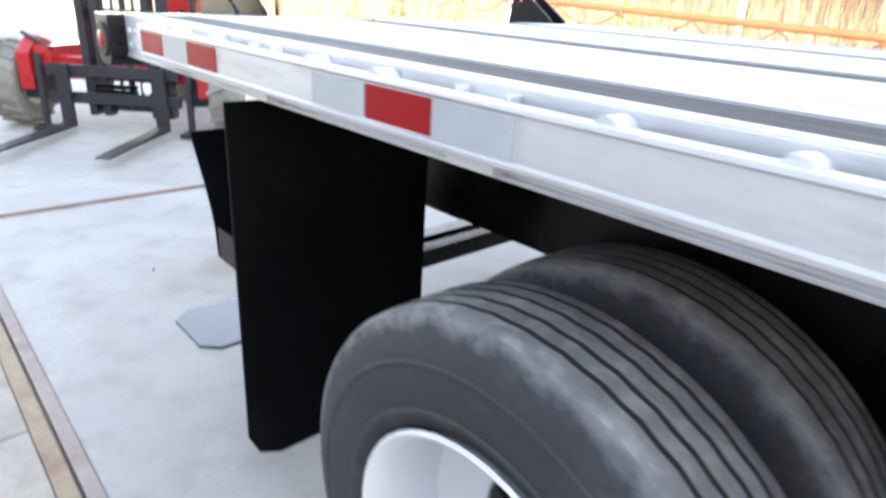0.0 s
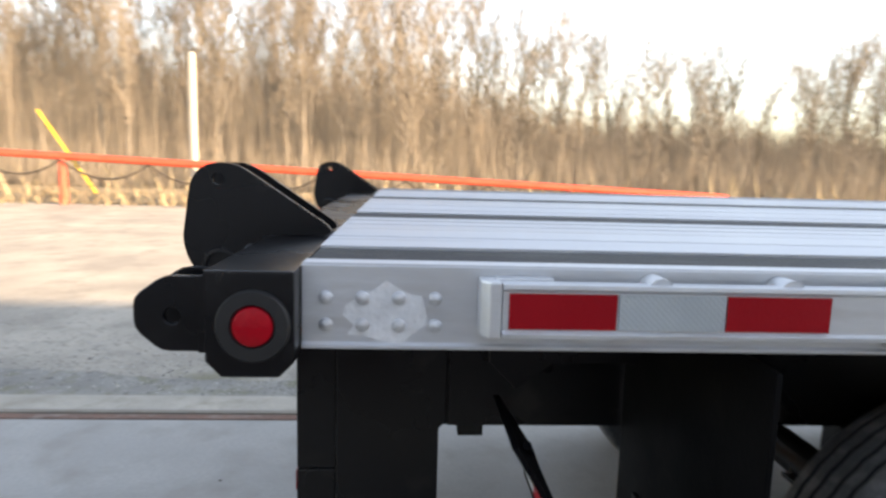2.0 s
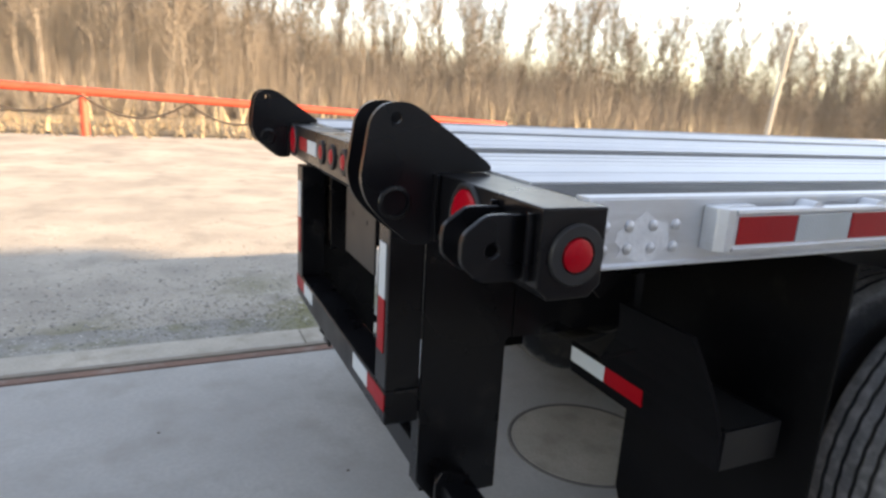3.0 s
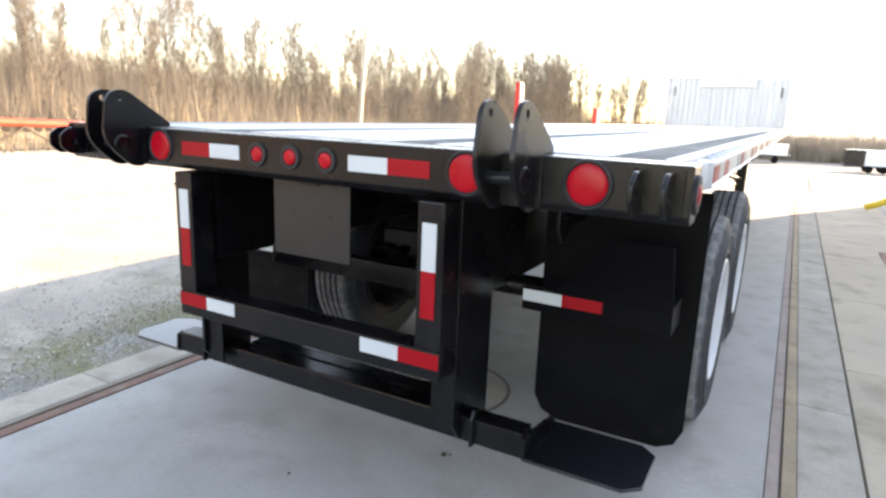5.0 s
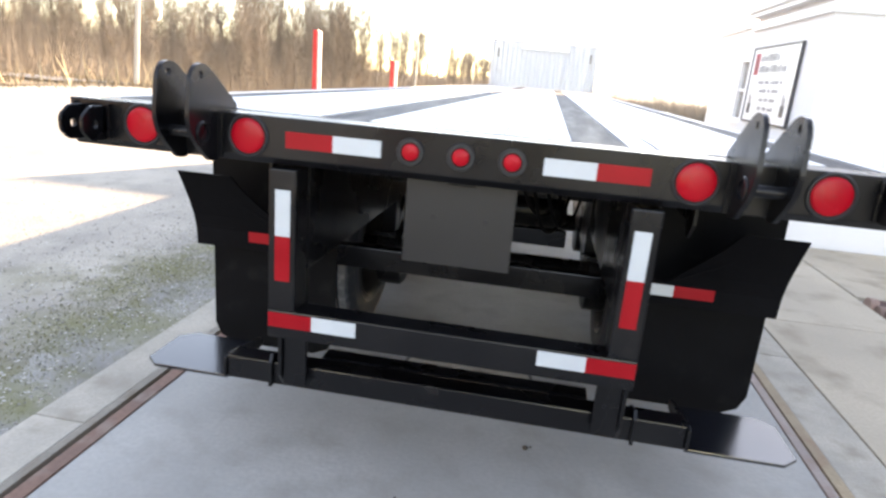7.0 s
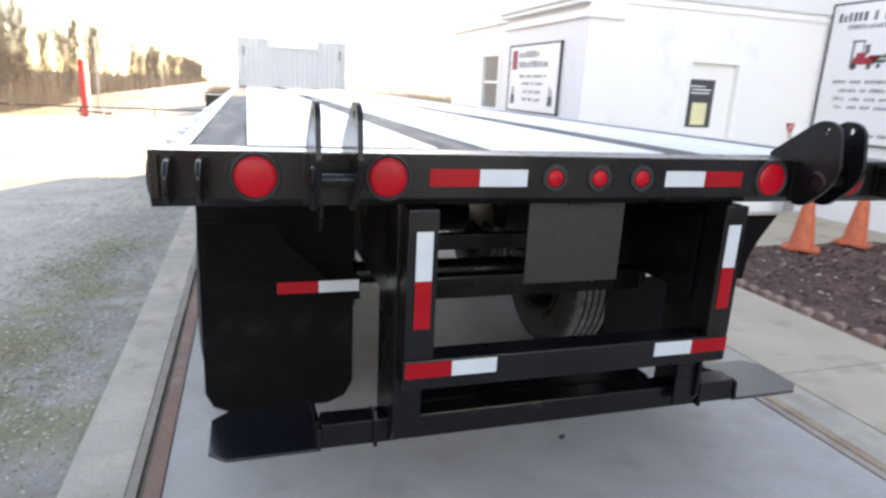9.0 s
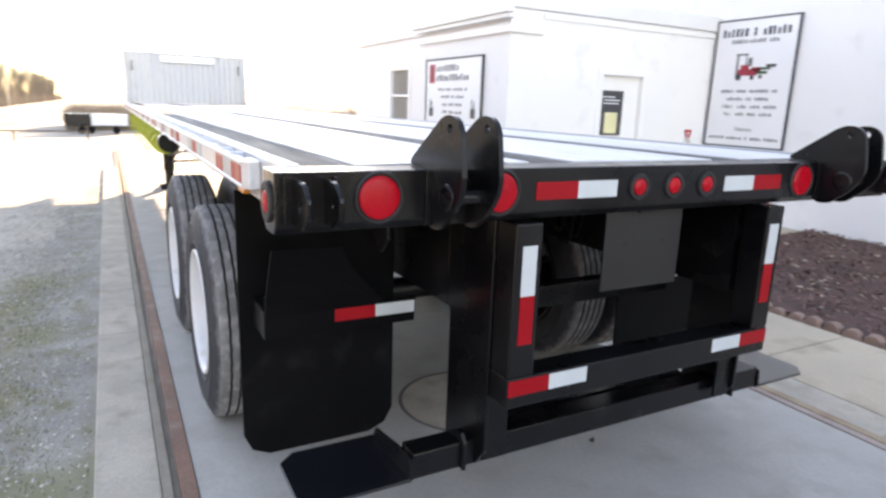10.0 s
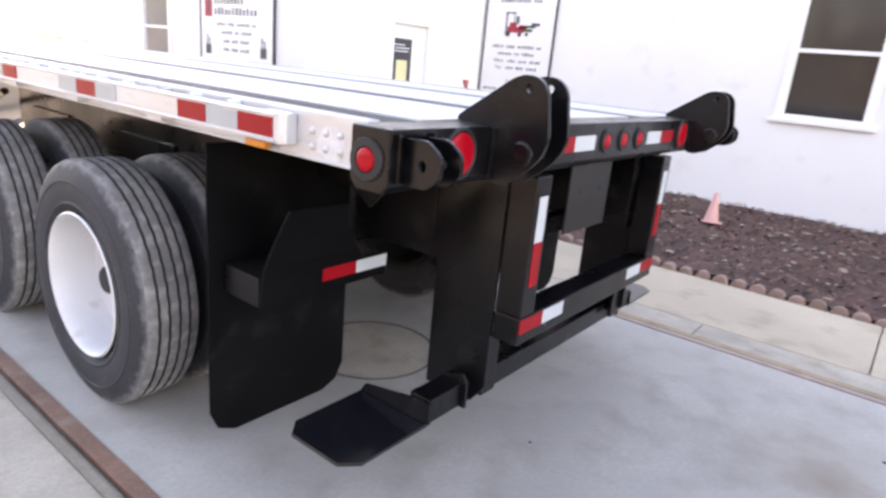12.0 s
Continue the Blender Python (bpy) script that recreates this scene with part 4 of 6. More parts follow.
# side rails, rub rails, stake pockets and tape
for s in (-1, 1):
    bm = bmesh.new()
    prism(bm, [(s * 1.213, 1.262), (s * 1.243, 1.262), (s * 1.243, 1.268), (s * 1.238, 1.271), (s * 1.238, 1.385), (s * 1.213, 1.385)], "y", 0.123, 13.75)
    part("side_rail", bm, M_ALU, trailer, "brushed aluminium side rail", 0.0015)
    bm = bmesh.new()
    prism(bm, [(s * 1.262, 1.294), (s * 1.290, 1.294), (s * 1.291, 1.301), (s * 1.286, 1.304), (s * 1.286, 1.361), (s * 1.291, 1.364), (s * 1.290, 1.371), (s * 1.262, 1.371), (s * 1.262, 1.366), (s * 1.279, 1.364), (s * 1.279, 1.301), (s * 1.262, 1.299)], "y", 0.408, 13.72)
    rub = part("rub_rail", bm, M_ALU, trailer, "aluminium rub rail", 0.001)
    bm = bmesh.new()
    prism(bm, [(s * 1.239, 0.378), (s * 1.272, 0.378), (s * 1.288, 0.390), (s * 1.288, 0.407), (s * 1.239, 0.407)], "z", 1.292, 1.373)
    part("rub_rail_end", bm, M_ALU, rub, "", 0.003)
    boxpart("end_bracket", (*sorted((s * 1.239, s * 1.262)), 0.40, 0.485, 1.362, 1.374), M_ALU, rub, "", 0.002)
    for k in range(22):
        for off in (0.635, 0.828):
            y0 = off + 0.61 * k
            if y0 < 13.6:
                bm = bmesh.new()
                rod(bm, (s * 1.2395, y0, 1.361), (s * 1.2785, y0, 1.361), 0.0195, 14)
                part("rail_spool", bm, M_ALU, trailer, smooth=True)
        y0 = 1.045 + 0.61 * k
        if y0 < 13.6:
            boxpart("stake_pocket", (*sorted((s * 1.2395, s * 1.2785)), y0 - 0.045, y0 + 0.045, 1.275, 1.3685), M_ALU, trailer, "", 0.003)
            for y1 in (y0 - 0.05, y0 + 0.043):
                boxpart("pocket_lip", (*sorted((s * 1.240, s * 1.266)), y1, y1 + 0.007, 1.369, 1.378), M_ALU, trailer, "", 0.001)
    for k in range(8):
        bm = bmesh.new()
        y0, zz = 0.158 + 0.0527 * (k % 4), 1.297 + 0.0405 * (k // 4)
        ring_lathe(bm, [(0.0105, 0.0), (0.0095, s * 0.004), (0.006, s * 0.0065), (0.0003, s * 0.0075)], (s * 1.238, y0, zz), "x", 14)
        part("rivet", bm, M_ALU, trailer, smooth=True)
    bm = bmesh.new()
    q = random.Random(9 + s)
    prism(bm, [(0.245 + (0.058 + q.uniform(-0.012, 0.012)) * math.cos(a * 0.3142), 1.312 + (0.046 + q.uniform(-0.01, 0.006)) * math.sin(a * 0.3142)) for a in range(20)], "x", s * 1.2382, s * 1.2388)
    part("sealant_smear", bm, M_SEAL, trailer, "pale sealant smear round the rivets")
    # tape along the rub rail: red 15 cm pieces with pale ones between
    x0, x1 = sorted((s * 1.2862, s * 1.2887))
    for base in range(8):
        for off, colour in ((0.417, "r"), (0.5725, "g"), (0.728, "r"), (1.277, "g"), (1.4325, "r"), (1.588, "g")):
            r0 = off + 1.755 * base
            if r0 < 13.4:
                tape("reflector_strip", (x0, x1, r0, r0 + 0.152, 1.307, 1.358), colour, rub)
    if s < 0:
        boxpart("marker_lamp", (*sorted((s * 1.252, s * 1.272)), 0.47, 0.56, 1.268, 1.288), M_AMBER, trailer, "small amber marker lamp", 0.003)

# headboard
hb = thing("headboard", (0, 0, 0), "ribbed aluminium headboard across the trailer's front", "headboard")
bm = bmesh.new()
n = 22
pts = []
for k in range(n):
    x = -1.25 + 2.5 * k / n
    w = 2.5 / n
    pts += [(x, 13.715), (x + 0.3 * w, 13.715), (x + 0.4 * w, 13.745), (x + 0.9 * w, 13.745)]
pts += [(1.25, 13.715), (1.25, 13.78), (-1.25, 13.78)]
prism(bm, pts, "z", 1.39, 2.42)
# Darker copy of the rail aluminium; the panel's shade is in the colour.
M_ALU_DIMMED = mat("dull_ribbed_aluminium", (0.47, 0.485, 0.51), 0.5, 0.6, vary=0.08, big=2.2, fine=25, bump=0.06, stretch=(6, 6, 1), stain=(0.38, 0.385, 0.4), stain_amount=0.25)
part("panel", bm, M_ALU_DIMMED, hb, "corrugated aluminium panel")
boxpart("top_cap", (-1.265, 1.265, 13.70, 13.79, 2.42, 2.455), M_ALU_DIMMED, hb, "", 0.005)
boxpart("ladder_ledge", (-0.53, 0.57, 13.66, 13.712, 2.25, 2.40), M_ALU, hb, "aluminium name plate ledge", 0.01)
for x in (-1.255, 1.215):
    boxpart("corner_post", (x, x + 0.04, 13.69, 13.79, 1.388, 2.42), M_ALU_DIMMED, hb, "", 0.004)
for x in (-1.1, 1.07):
    boxpart("grab_slot", (x, x + 0.03, 13.706, 13.714, 2.05, 2.25), M_CHAIN, hb, "", 0.002)

# landing gear
for s in (-1, 1):
    bm = bmesh.new()
    box(bm, s * 0.75 - 0.08, s * 0.75 + 0.08, 10.14, 10.29, 0.3, 1.2)
    box(bm, s * 0.75 - 0.065, s * 0.75 + 0.065, 10.155, 10.275, 0.06, 0.3)
    lg = part("landing_leg", bm, M_BLACK, trailer, "black landing leg", 0.004)
    bm = bmesh.new()
    prism(bm, [(10.04, 0.0), (10.40, 0.0), (10.40, 0.03), (10.29, 0.075), (10.14, 0.075), (10.04, 0.03)], "x", s * 0.75 - 0.16, s * 0.75 + 0.16)
    part("foot", bm, M_BLACK, lg, "", 0.003)
    bm = bmesh.new()
    rod(bm, (s * 0.75, 10.2, 0.55), (s * 0.55, 8.9, 0.75), 0.02, 8)
    part("leg_brace", bm, M_BLACK, trailer, smooth=True)
bm = bmesh.new()
rod(bm, (-0.75, 10.21, 0.62), (0.75, 10.21, 0.62), 0.022, 8)
rod(bm, (-0.75, 10.21, 1.1), (0.75, 10.21, 0.5), 0.018, 8)
part("leg_crossbar", bm, M_BLACK, trailer, smooth=True)
# winches with yellow straps under the driver's side rail
for k in range(10):
    y0 = 4.5 + 0.6 * k
    bm = bmesh.new()
    rod(bm, (-1.2, y0 - 0.06, 1.15), (-1.2, y0 + 0.06, 1.15), 0.095, 16)
    w = part("winch_drum", bm, M_STRAP, trailer, "winch drum wound with yellow strap", smooth=True)
    for e in (-0.075, 0.065):
        boxpart("winch_cheek", (-1.2, -1.12, y0 + e, y0 + e + 0.01, 1.1, 1.262), M_BLACK, w, "", 0.001)
    for ya, yb, xo in ((0.13, -0.17, -1.296), (-0.17, 0.13, -1.304)):
        bm = bmesh.new()
        prism(bm, [(y0 + ya, 1.30), (y0 + ya + 0.045, 1.30), (y0 + yb + 0.045, 1.01), (y0 + yb, 0.99)], "x", xo, xo + 0.004)
        part("strap_tail", bm, M_STRAP, w, "hanging yellow strap end")
bm = bmesh.new()
rod(bm, (-1.19, 4.12, 1.175), (-1.19, 4.3, 1.175), 0.08, 20)
part("air_tank", bm, M_BLACK, trailer, "black round tank end", smooth=True)


# ---- office signs ----
def sign_board(name, face, y0, y1, z0, z1, label):
    """A framed board on a wall that faces -x. Returns the thing and a function that lays a flat piece on it, in shares of its width and height."""
    th = thing(name, (0, 0, 0), label, "sign")
    boxpart("board", (face - 0.03, face - 0.002, y0, y1, z0, z1), M_SIGN, th, "white sign board", 0.002)
    t = 0.024
    for d in ((y0 - t, y0, z0 - t, z1 + t), (y1, y1 + t, z0 - t, z1 + t), (y0, y1, z0 - t, z0), (y0, y1, z1, z1 + t)):
        boxpart("sign_frame", (face - 0.04, face - 0.002, *d), M_INK, th, "black frame", 0.003)

    def lay(nm, u0, u1, v0, v1, m, depth=0.002):
        ya, yb = y1 - u0 * (y1 - y0), y1 - u1 * (y1 - y0)
        za, zb = z1 - v0 * (z1 - z0), z1 - v1 * (z1 - z0)
        return boxpart(nm, (face - 0.03 - depth, face - 0.03, min(ya, yb), max(ya, yb), min(za, zb), max(za, zb)), m, th, "", 0)

    def text(word, u, v, size):
        cu = bpy.data.curves.new("lettering", "FONT")
        cu.body, cu.size, cu.align_x, cu.align_y, cu.extrude = word, size, "CENTER", "CENTER", 0.0008
        cu.materials.append(M_INK)
        ob = new("lettering", cu)
        ob.parent = th
        ob.matrix_local = Matrix.Translation((face - 0.032, y1 - u * (y1 - y0), z1 - v * (z1 - z0))) @ Euler((radians(90), 0, radians(-90))).to_matrix().to_4x4()
    return th, lay, text


strokes = random.Random(31)


def word_row(lay, nm, u0, u1, v0, v1, words, m):
    """A row of writing that cannot be read: short upright bars in groups, with the gaps of words between."""
    total = sum(words) + len(words) - 1
    step = (u1 - u0) / total
    u = u0
    for n in words:
        for _ in range(n):
            top = v0 + (v1 - v0) * strokes.choice((0.0, 0.0, 0.12, 0.25))
            lay(nm, u + 0.12 * step, u + step * strokes.uniform(0.6, 0.84), top, v1, m)
            u += step
        u += step


# Dark ink lightened: the haze over the boards is put into its colour.
M_INK_SOFT = mat("sign_ink_grey", (0.13, 0.13, 0.14), 0.5, vary=0.1, bump=0)
M_INK_GREEN = mat("sign_ink_green", (0.04, 0.1, 0.05), 0.5, vary=0.1, bump=0)
sg, lay, text = sign_board("company_sign", MX, 4.23, 5.54, 1.10, 2.93, "tall white sign with black lettering and a red machine picture")
word_row(lay, "heading_bar", 0.07, 0.93, 0.062, 0.125, (6, 1, 6), M_INK)
word_row(lay, "subheading_bar", 0.2, 0.8, 0.148, 0.18, (11, 3), M_INK_SOFT)
for nm, u0, u1, v0, v1, m in (("machine_body", 0.33, 0.58, 0.385, 0.435, M_INK_RED), ("machine_body", 0.36, 0.47, 0.35, 0.385, M_INK_RED), ("machine_bonnet", 0.5, 0.62, 0.37, 0.40, M_INK_RED),
                              ("machine_mast", 0.3, 0.325, 0.27, 0.45, M_INK_SOFT), ("machine_roof", 0.29, 0.44, 0.262, 0.274, M_INK), ("machine_post", 0.42, 0.432, 0.274, 0.35, M_INK),
                              ("machine_seat", 0.45, 0.50, 0.295, 0.36, M_INK_SOFT), ("machine_boom", 0.58, 0.74, 0.372, 0.392, M_INK_GREEN), ("machine_boom", 0.68, 0.8, 0.35, 0.374, M_INK), ("machine_fork", 0.56, 0.7, 0.40, 0.425, M_INK_GREEN)):
    lay(nm, u0, u1, v0, v1, m)
for u, v, r in ((0.345, 0.445, 0.05), (0.52, 0.45, 0.035), (0.625, 0.445, 0.03)):
    bm = bmesh.new()
    rod(bm, (MX - 0.0315, 5.54 - u * 1.31, 2.93 - v * 1.83), (MX - 0.034, 5.54 - u * 1.31, 2.93 - v * 1.83), r, 20)
    part("machine_wheel", bm, M_INK, sg)
word_row(lay, "address_bar", 0.14, 0.86, 0.545, 0.57, (5, 4, 7, 2), M_INK_SOFT)
word_row(lay, "address_bar", 0.23, 0.77, 0.607, 0.632, (6, 2, 5), M_INK_SOFT)
text("Office:", 0.25, 0.682, 0.075)
word_row(lay, "number_bar", 0.385, 0.88, 0.67, 0.694, (3, 3, 4), M_INK_SOFT)
text("Fax:", 0.26, 0.742, 0.075)
word_row(lay, "number_bar", 0.37, 0.83, 0.73, 0.754, (3, 3, 4), M_INK_SOFT)
text("Owners:", 0.5, 0.865, 0.085)
word_row(lay, "name_bar", 0.05, 0.95, 0.925, 0.95, (6, 6, 1, 4, 5), M_INK_SOFT)
sg, lay, text = sign_board("small_sign", EX, 6.22, 7.93, 1.28, 2.23, "white sign board with red and black lettering in a dark frame")
lay("emblem", 0.06, 0.17, 0.06, 0.36, M_INK_RED)
lay("emblem_notch", 0.105, 0.125, 0.12, 0.3, M_INK, 0.003)
word_row(lay, "heading_bar", 0.20, 0.62, 0.08, 0.18, (9,), M_INK_SOFT)
word_row(lay, "heading_bar", 0.20, 0.8, 0.23, 0.33, (12,), M_INK_SOFT)
word_row(lay, "address_bar", 0.24, 0.78, 0.44, 0.485, (5, 4, 7, 2), M_INK_SOFT)
word_row(lay, "address_bar", 0.3, 0.72, 0.555, 0.60, (6, 2, 5), M_INK_SOFT)
word_row(lay, "number_bar", 0.33, 0.69, 0.675, 0.725, (3, 3, 4), M_INK_SOFT)
word_row(lay, "number_bar", 0.33, 0.69, 0.795, 0.845, (3, 3, 4), M_INK_SOFT)
for a in (0.07, 0.84):
    lay("machine_picture", a, a + 0.08, 0.76, 0.9, M_INK)
    lay("machine_picture", a + 0.012, a + 0.03, 0.62, 0.76, M_INK_SOFT)
    lay("machine_picture", a + 0.045, a + 0.065, 0.66, 0.76, M_INK_SOFT)

# ---- mulch bed ----
bm = bmesh.new()
bmesh.ops.create_grid(bm, x_segments=60, y_segments=150, size=0.5, matrix=Matrix.LocRotScale((5.05, -3.2, 0.02), None, (3.9, 13.7, 1)))
for v in bm.verts:
    v.co.z = 0.02 + 0.035 * noise.noise(v.co * 2.1) + 0.02 * noise.noise(v.co * 7)
tagged(part("mulch_bed", bm, M_MULCH), "dark brown bark mulch bed along the shop wall", "mulch bed", kind="structure")
rnd = random.Random(5)
bm = bmesh.new()
for k in range(6500):
    x, yy = rnd.uniform(3.16, 6.95), rnd.uniform(-3.5, 3.6)
    sx, sy = rnd.uniform(0.01, 0.035), rnd.uniform(0.006, 0.015)
    m = Matrix.Translation((x, yy, 0.045 + 0.035 * noise.noise((x * 2.1, yy * 2.1, 0)))) @ Euler((rnd.uniform(-0.6, 0.6), rnd.uniform(-0.6, 0.6), rnd.uniform(0, 3.1))).to_matrix().to_4x4()
    vs = [bm.verts.new(m @ Vector(c)) for c in ((-sx, -sy, 0), (sx, -sy, 0.002), (sx, sy, 0), (-sx, sy, 0.003), (0, 0, 0.008))]
    for a, b in ((0, 1), (1, 2), (2, 3), (3, 0)):
        bm.faces.new((vs[a], vs[b], vs[4]))
tagged(part("mulch_chips", bm, M_CHIP), "loose brown bark chips on the bed", "mulch", kind="stuff")
M_LEAF = mat("pale_litter", (0.42, 0.34, 0.25), 0.8, vary=0.2, bump=0, island=0.3)
bm = bmesh.new()
for k in range(560):
    x, yy, r = rnd.uniform(3.2, 6.9), rnd.uniform(-3.0, 3.6), rnd.choice((rnd.uniform(0.008, 0.024), rnd.uniform(0.01, 0.028), rnd.uniform(0.02, 0.045)))
    z = 0.062 + 0.035 * noise.noise((x * 2.1, yy * 2.1, 0))
    a0 = rnd.uniform(0, 6)
    bm.faces.new([bm.verts.new((x + r * math.cos(a0 + a) * (1 if a % 2 < 1 else 0.6), yy + r * math.sin(a0 + a), z + rnd.uniform(-0.004, 0.008))) for a in (0, 1.3, 2.5, 3.8, 5.0)])
tagged(part("litter", bm, M_LEAF), "pale stones and dry leaves scattered on the mulch", "litter", kind="stuff")
edging_me = None
for k in range(64):
    yy = -5.6 + 0.145 * k
    if edging_me is None:
        bm = bmesh.new()
        prism(bm, [(-0.035, -0.066), (0.035, -0.066), (0.035, 0.066), (-0.035, 0.066)], "z", -0.05, 0.012)
        rod(bm, (-0.036, 0, 0.008), (0.036, 0, 0.008), 0.062, 16)
        e = part("edging_block", bm, mat("edging_terracotta", (0.34, 0.22, 0.18), 0.9, vary=0.2, big=6, fine=60, bump=0.3, obj_random=0.15), bevel=0.004)
        edging_me = e.data
    else:
        e = new("edging_block", edging_me)
    e.location = (3.085 + rnd.uniform(-0.012, 0.012), yy, rnd.uniform(-0.03, -0.008))
    e.rotation_euler = (rnd.uniform(-0.08, 0.08), rnd.uniform(-0.1, 0.1), rnd.uniform(-0.12, 0.12))
    tagged(e, "scalloped pinkish concrete edging block beside the mulch", "edging block", "edging along the mulch bed")


# ---- mat on the walkway ----
walk_mat = thing("door_mat", (0, 0, 0), "flat reddish brown mat lying on the concrete walkway", "mat")
bm = bmesh.new()
prism(bm, rounded([(2.55, 6.2), (3.028, 6.24), (3.028, 7.2), (2.555, 7.25)], 0.03), "z", 0.001, 0.011)
part("mat_body", bm, mat("brown_mat_rubber", (0.27, 0.165, 0.125), 0.85, vary=0.25, big=4, fine=90, bump=0.5, stain=(0.36, 0.26, 0.2), stain_amount=0.3), walk_mat, bevel=0.003)

# ---- traffic cones and shovel ----
def cone(at, colour, label, lean=(0, 0)):
    th = thing("traffic_cone", at, label, "traffic cone", "cones by the office")
    bm = bmesh.new()
    ring_lathe(bm, [(0.135, 0.022), (0.128, 0.03), (0.036, 0.66), (0.028, 0.69), (0.02, 0.695), (0.018, 0.66)], (0, 0, 0), "z", 28)
    part("cone_body", bm, colour, th, smooth=True)
    bm = bmesh.new()
    prism(bm, [(-0.18, -0.15), (-0.15, -0.18), (0.15, -0.18), (0.18, -0.15), (0.18, 0.15), (0.15, 0.18), (-0.15, 0.18), (-0.18, 0.15)], "z", 0, 0.024)
    part("cone_base", bm, colour, th, bevel=0.005)
    th.rotation_euler = (lean[0], lean[1], rnd.uniform(0, 1))
    return th


cone((4.72, 3.42, 0.045), M_CONE, "scuffed orange traffic cone on the mulch")
cone((5.6, 3.52, 0.045), M_CONE, "scuffed orange traffic cone on the mulch", (0.03, 0.02))
pink = cone((5.3, 0.92, 0.04), M_CONE_PINK, "faded pink traffic cone leaning on the mulch", (0.02, 0.08))
pink.scale = (0.64, 0.64, 0.5)
sh = thing("shovel", (6.5, 5.5, 0), "shovel with a red grip leaning on the white wall", "shovel")
bm = bmesh.new()
rod(bm, (0, -0.12, 0.3), (0, 0.06, 1.18), 0.016, 10)
part("shaft", bm, M_POLE, sh, smooth=True)
bm = bmesh.new()
prism(bm, [(-0.11, 0.05), (0.11, 0.05), (0.1, 0.3), (0.02, 0.34), (-0.02, 0.34), (-0.1, 0.3)], "y", -0.155, -0.145)
part("blade", bm, M_STEEL, sh, bevel=0.003)
bm = bmesh.new()
rod(bm, (-0.06, 0.08, 1.29), (0.06, 0.08, 1.29), 0.017, 10)
rod(bm, (-0.06, 0.08, 1.29), (0, 0.06, 1.17), 0.013, 8)
rod(bm, (0.06, 0.08, 1.29), (0, 0.06, 1.17), 0.013, 8)
part("grip", bm, M_RED_MACHINE, sh, "red D grip", smooth=True)

# ---- truck-mounted forklift behind the trailer ----
fl = thing("forklift", (0.11, -4.47, 0), "red truck-mounted forklift with black mast and grey lugged tyres", "forklift")
fl.rotation_euler = (0, 0, -math.atan2(0.667, 0.745))       # forks towards +y of its own
M_MAST = mat("mast_black_paint", (0.02, 0.02, 0.024), 0.5, vary=0.25, big=3, fine=50, bump=0.08)
M_LUG_TYRE = mat("dusty_lug_tyre", (0.25, 0.235, 0.2), 0.92, vary=0.2, big=5, fine=40, bump=0.3)
for s in (-1, 1):
    bm = bmesh.new()
    prism(bm, [(0.0, 0.10), (0.0, 0.12), (1.18, 0.105), (1.2, 0.10), (1.18, 0.088), (0.05, 0.072), (-0.045, 0.072), (-0.045, 0.68), (0.0, 0.68)][2:] + [(0.0, 0.12)], "x", s * 0.46 - 0.06, s * 0.46 + 0.06)
    part("fork", bm, M_MAST, fl, "black steel fork", 0.004)
    boxpart("white_label", (s * 0.46 + (0.09 if s < 0 else -0.17), s * 0.46 + (0.17 if s < 0 else -0.09), -0.052, -0.047, 0.44, 0.53), M_SIGN, fl, "", 0)
for z in (0.30, 0.56):
    boxpart("carriage_bar", (-0.64, 0.64, -0.10, -0.05, z, z + 0.11), M_MAST, fl, "black carriage bar", 0.004)
for x in (-0.50, -0.36, 0.12, 0.26):
    boxpart("mast_channel", (x - 0.035, x + 0.035, -0.25, -0.11, 0.18, 2.35), M_MAST, fl, "black mast channel", 0.004)
for z in (0.22, 1.1, 1.85, 2.25):
    boxpart("mast_crosspiece", (-0.53, 0.29, -0.27, -0.2, z, z + 0.09), M_MAST, fl, "", 0.004)
for x in (-0.1, 0.0, 0.1):
    bm = bmesh.new()
    rod(bm, (x - 0.12, -0.19, 0.25), (x - 0.12, -0.19, 2.2), 0.016 if x else 0.03, 10)
    part("lift_chain" if x else "lift_cylinder", bm, M_CHAIN if x else M_MAST, fl, smooth=True)
for k, z in enumerate((0.42, 0.47)):
    bm = bmesh.new()
    ring_lathe(bm, [(0.012, -0.2), (0.022, -0.2), (0.022, 0.2), (0.012, 0.2)], (0, -0.12, z), "x", 10)
    part("hydraulic_line", bm, M_RUBBER, fl, smooth=True)


def lug(side):
    """One slanted tread bar at the top of the tyre."""
    bm = bmesh.new()
    rows = []
    for x, da, r in ((0.0, 0.16, 0.425), (0.165, 0.0, 0.41)):
        for w in (-0.05, 0.05):
            for rr in (0.385, r):
                b = da + w
                rows.append(bm.verts.new((side * x, rr * math.cos(b), rr * math.sin(b))))
    i0, o0, i1, o1, i2, o2, i3, o3 = rows
    fs = [bm.faces.new(f) for f in ((o0, o1, o3, o2), (i0, o0, o2, i2), (i1, i3, o3, o1), (i0, i1, o1, o0), (i2, o2, o3, i3))]
    bmesh.ops.recalc_face_normals(bm, faces=fs)
    me = bpy.data.meshes.new("tread_bar")
    bm.to_mesh(me)
    bm.free()
    me.materials.append(M_LUG_TYRE)
    return me


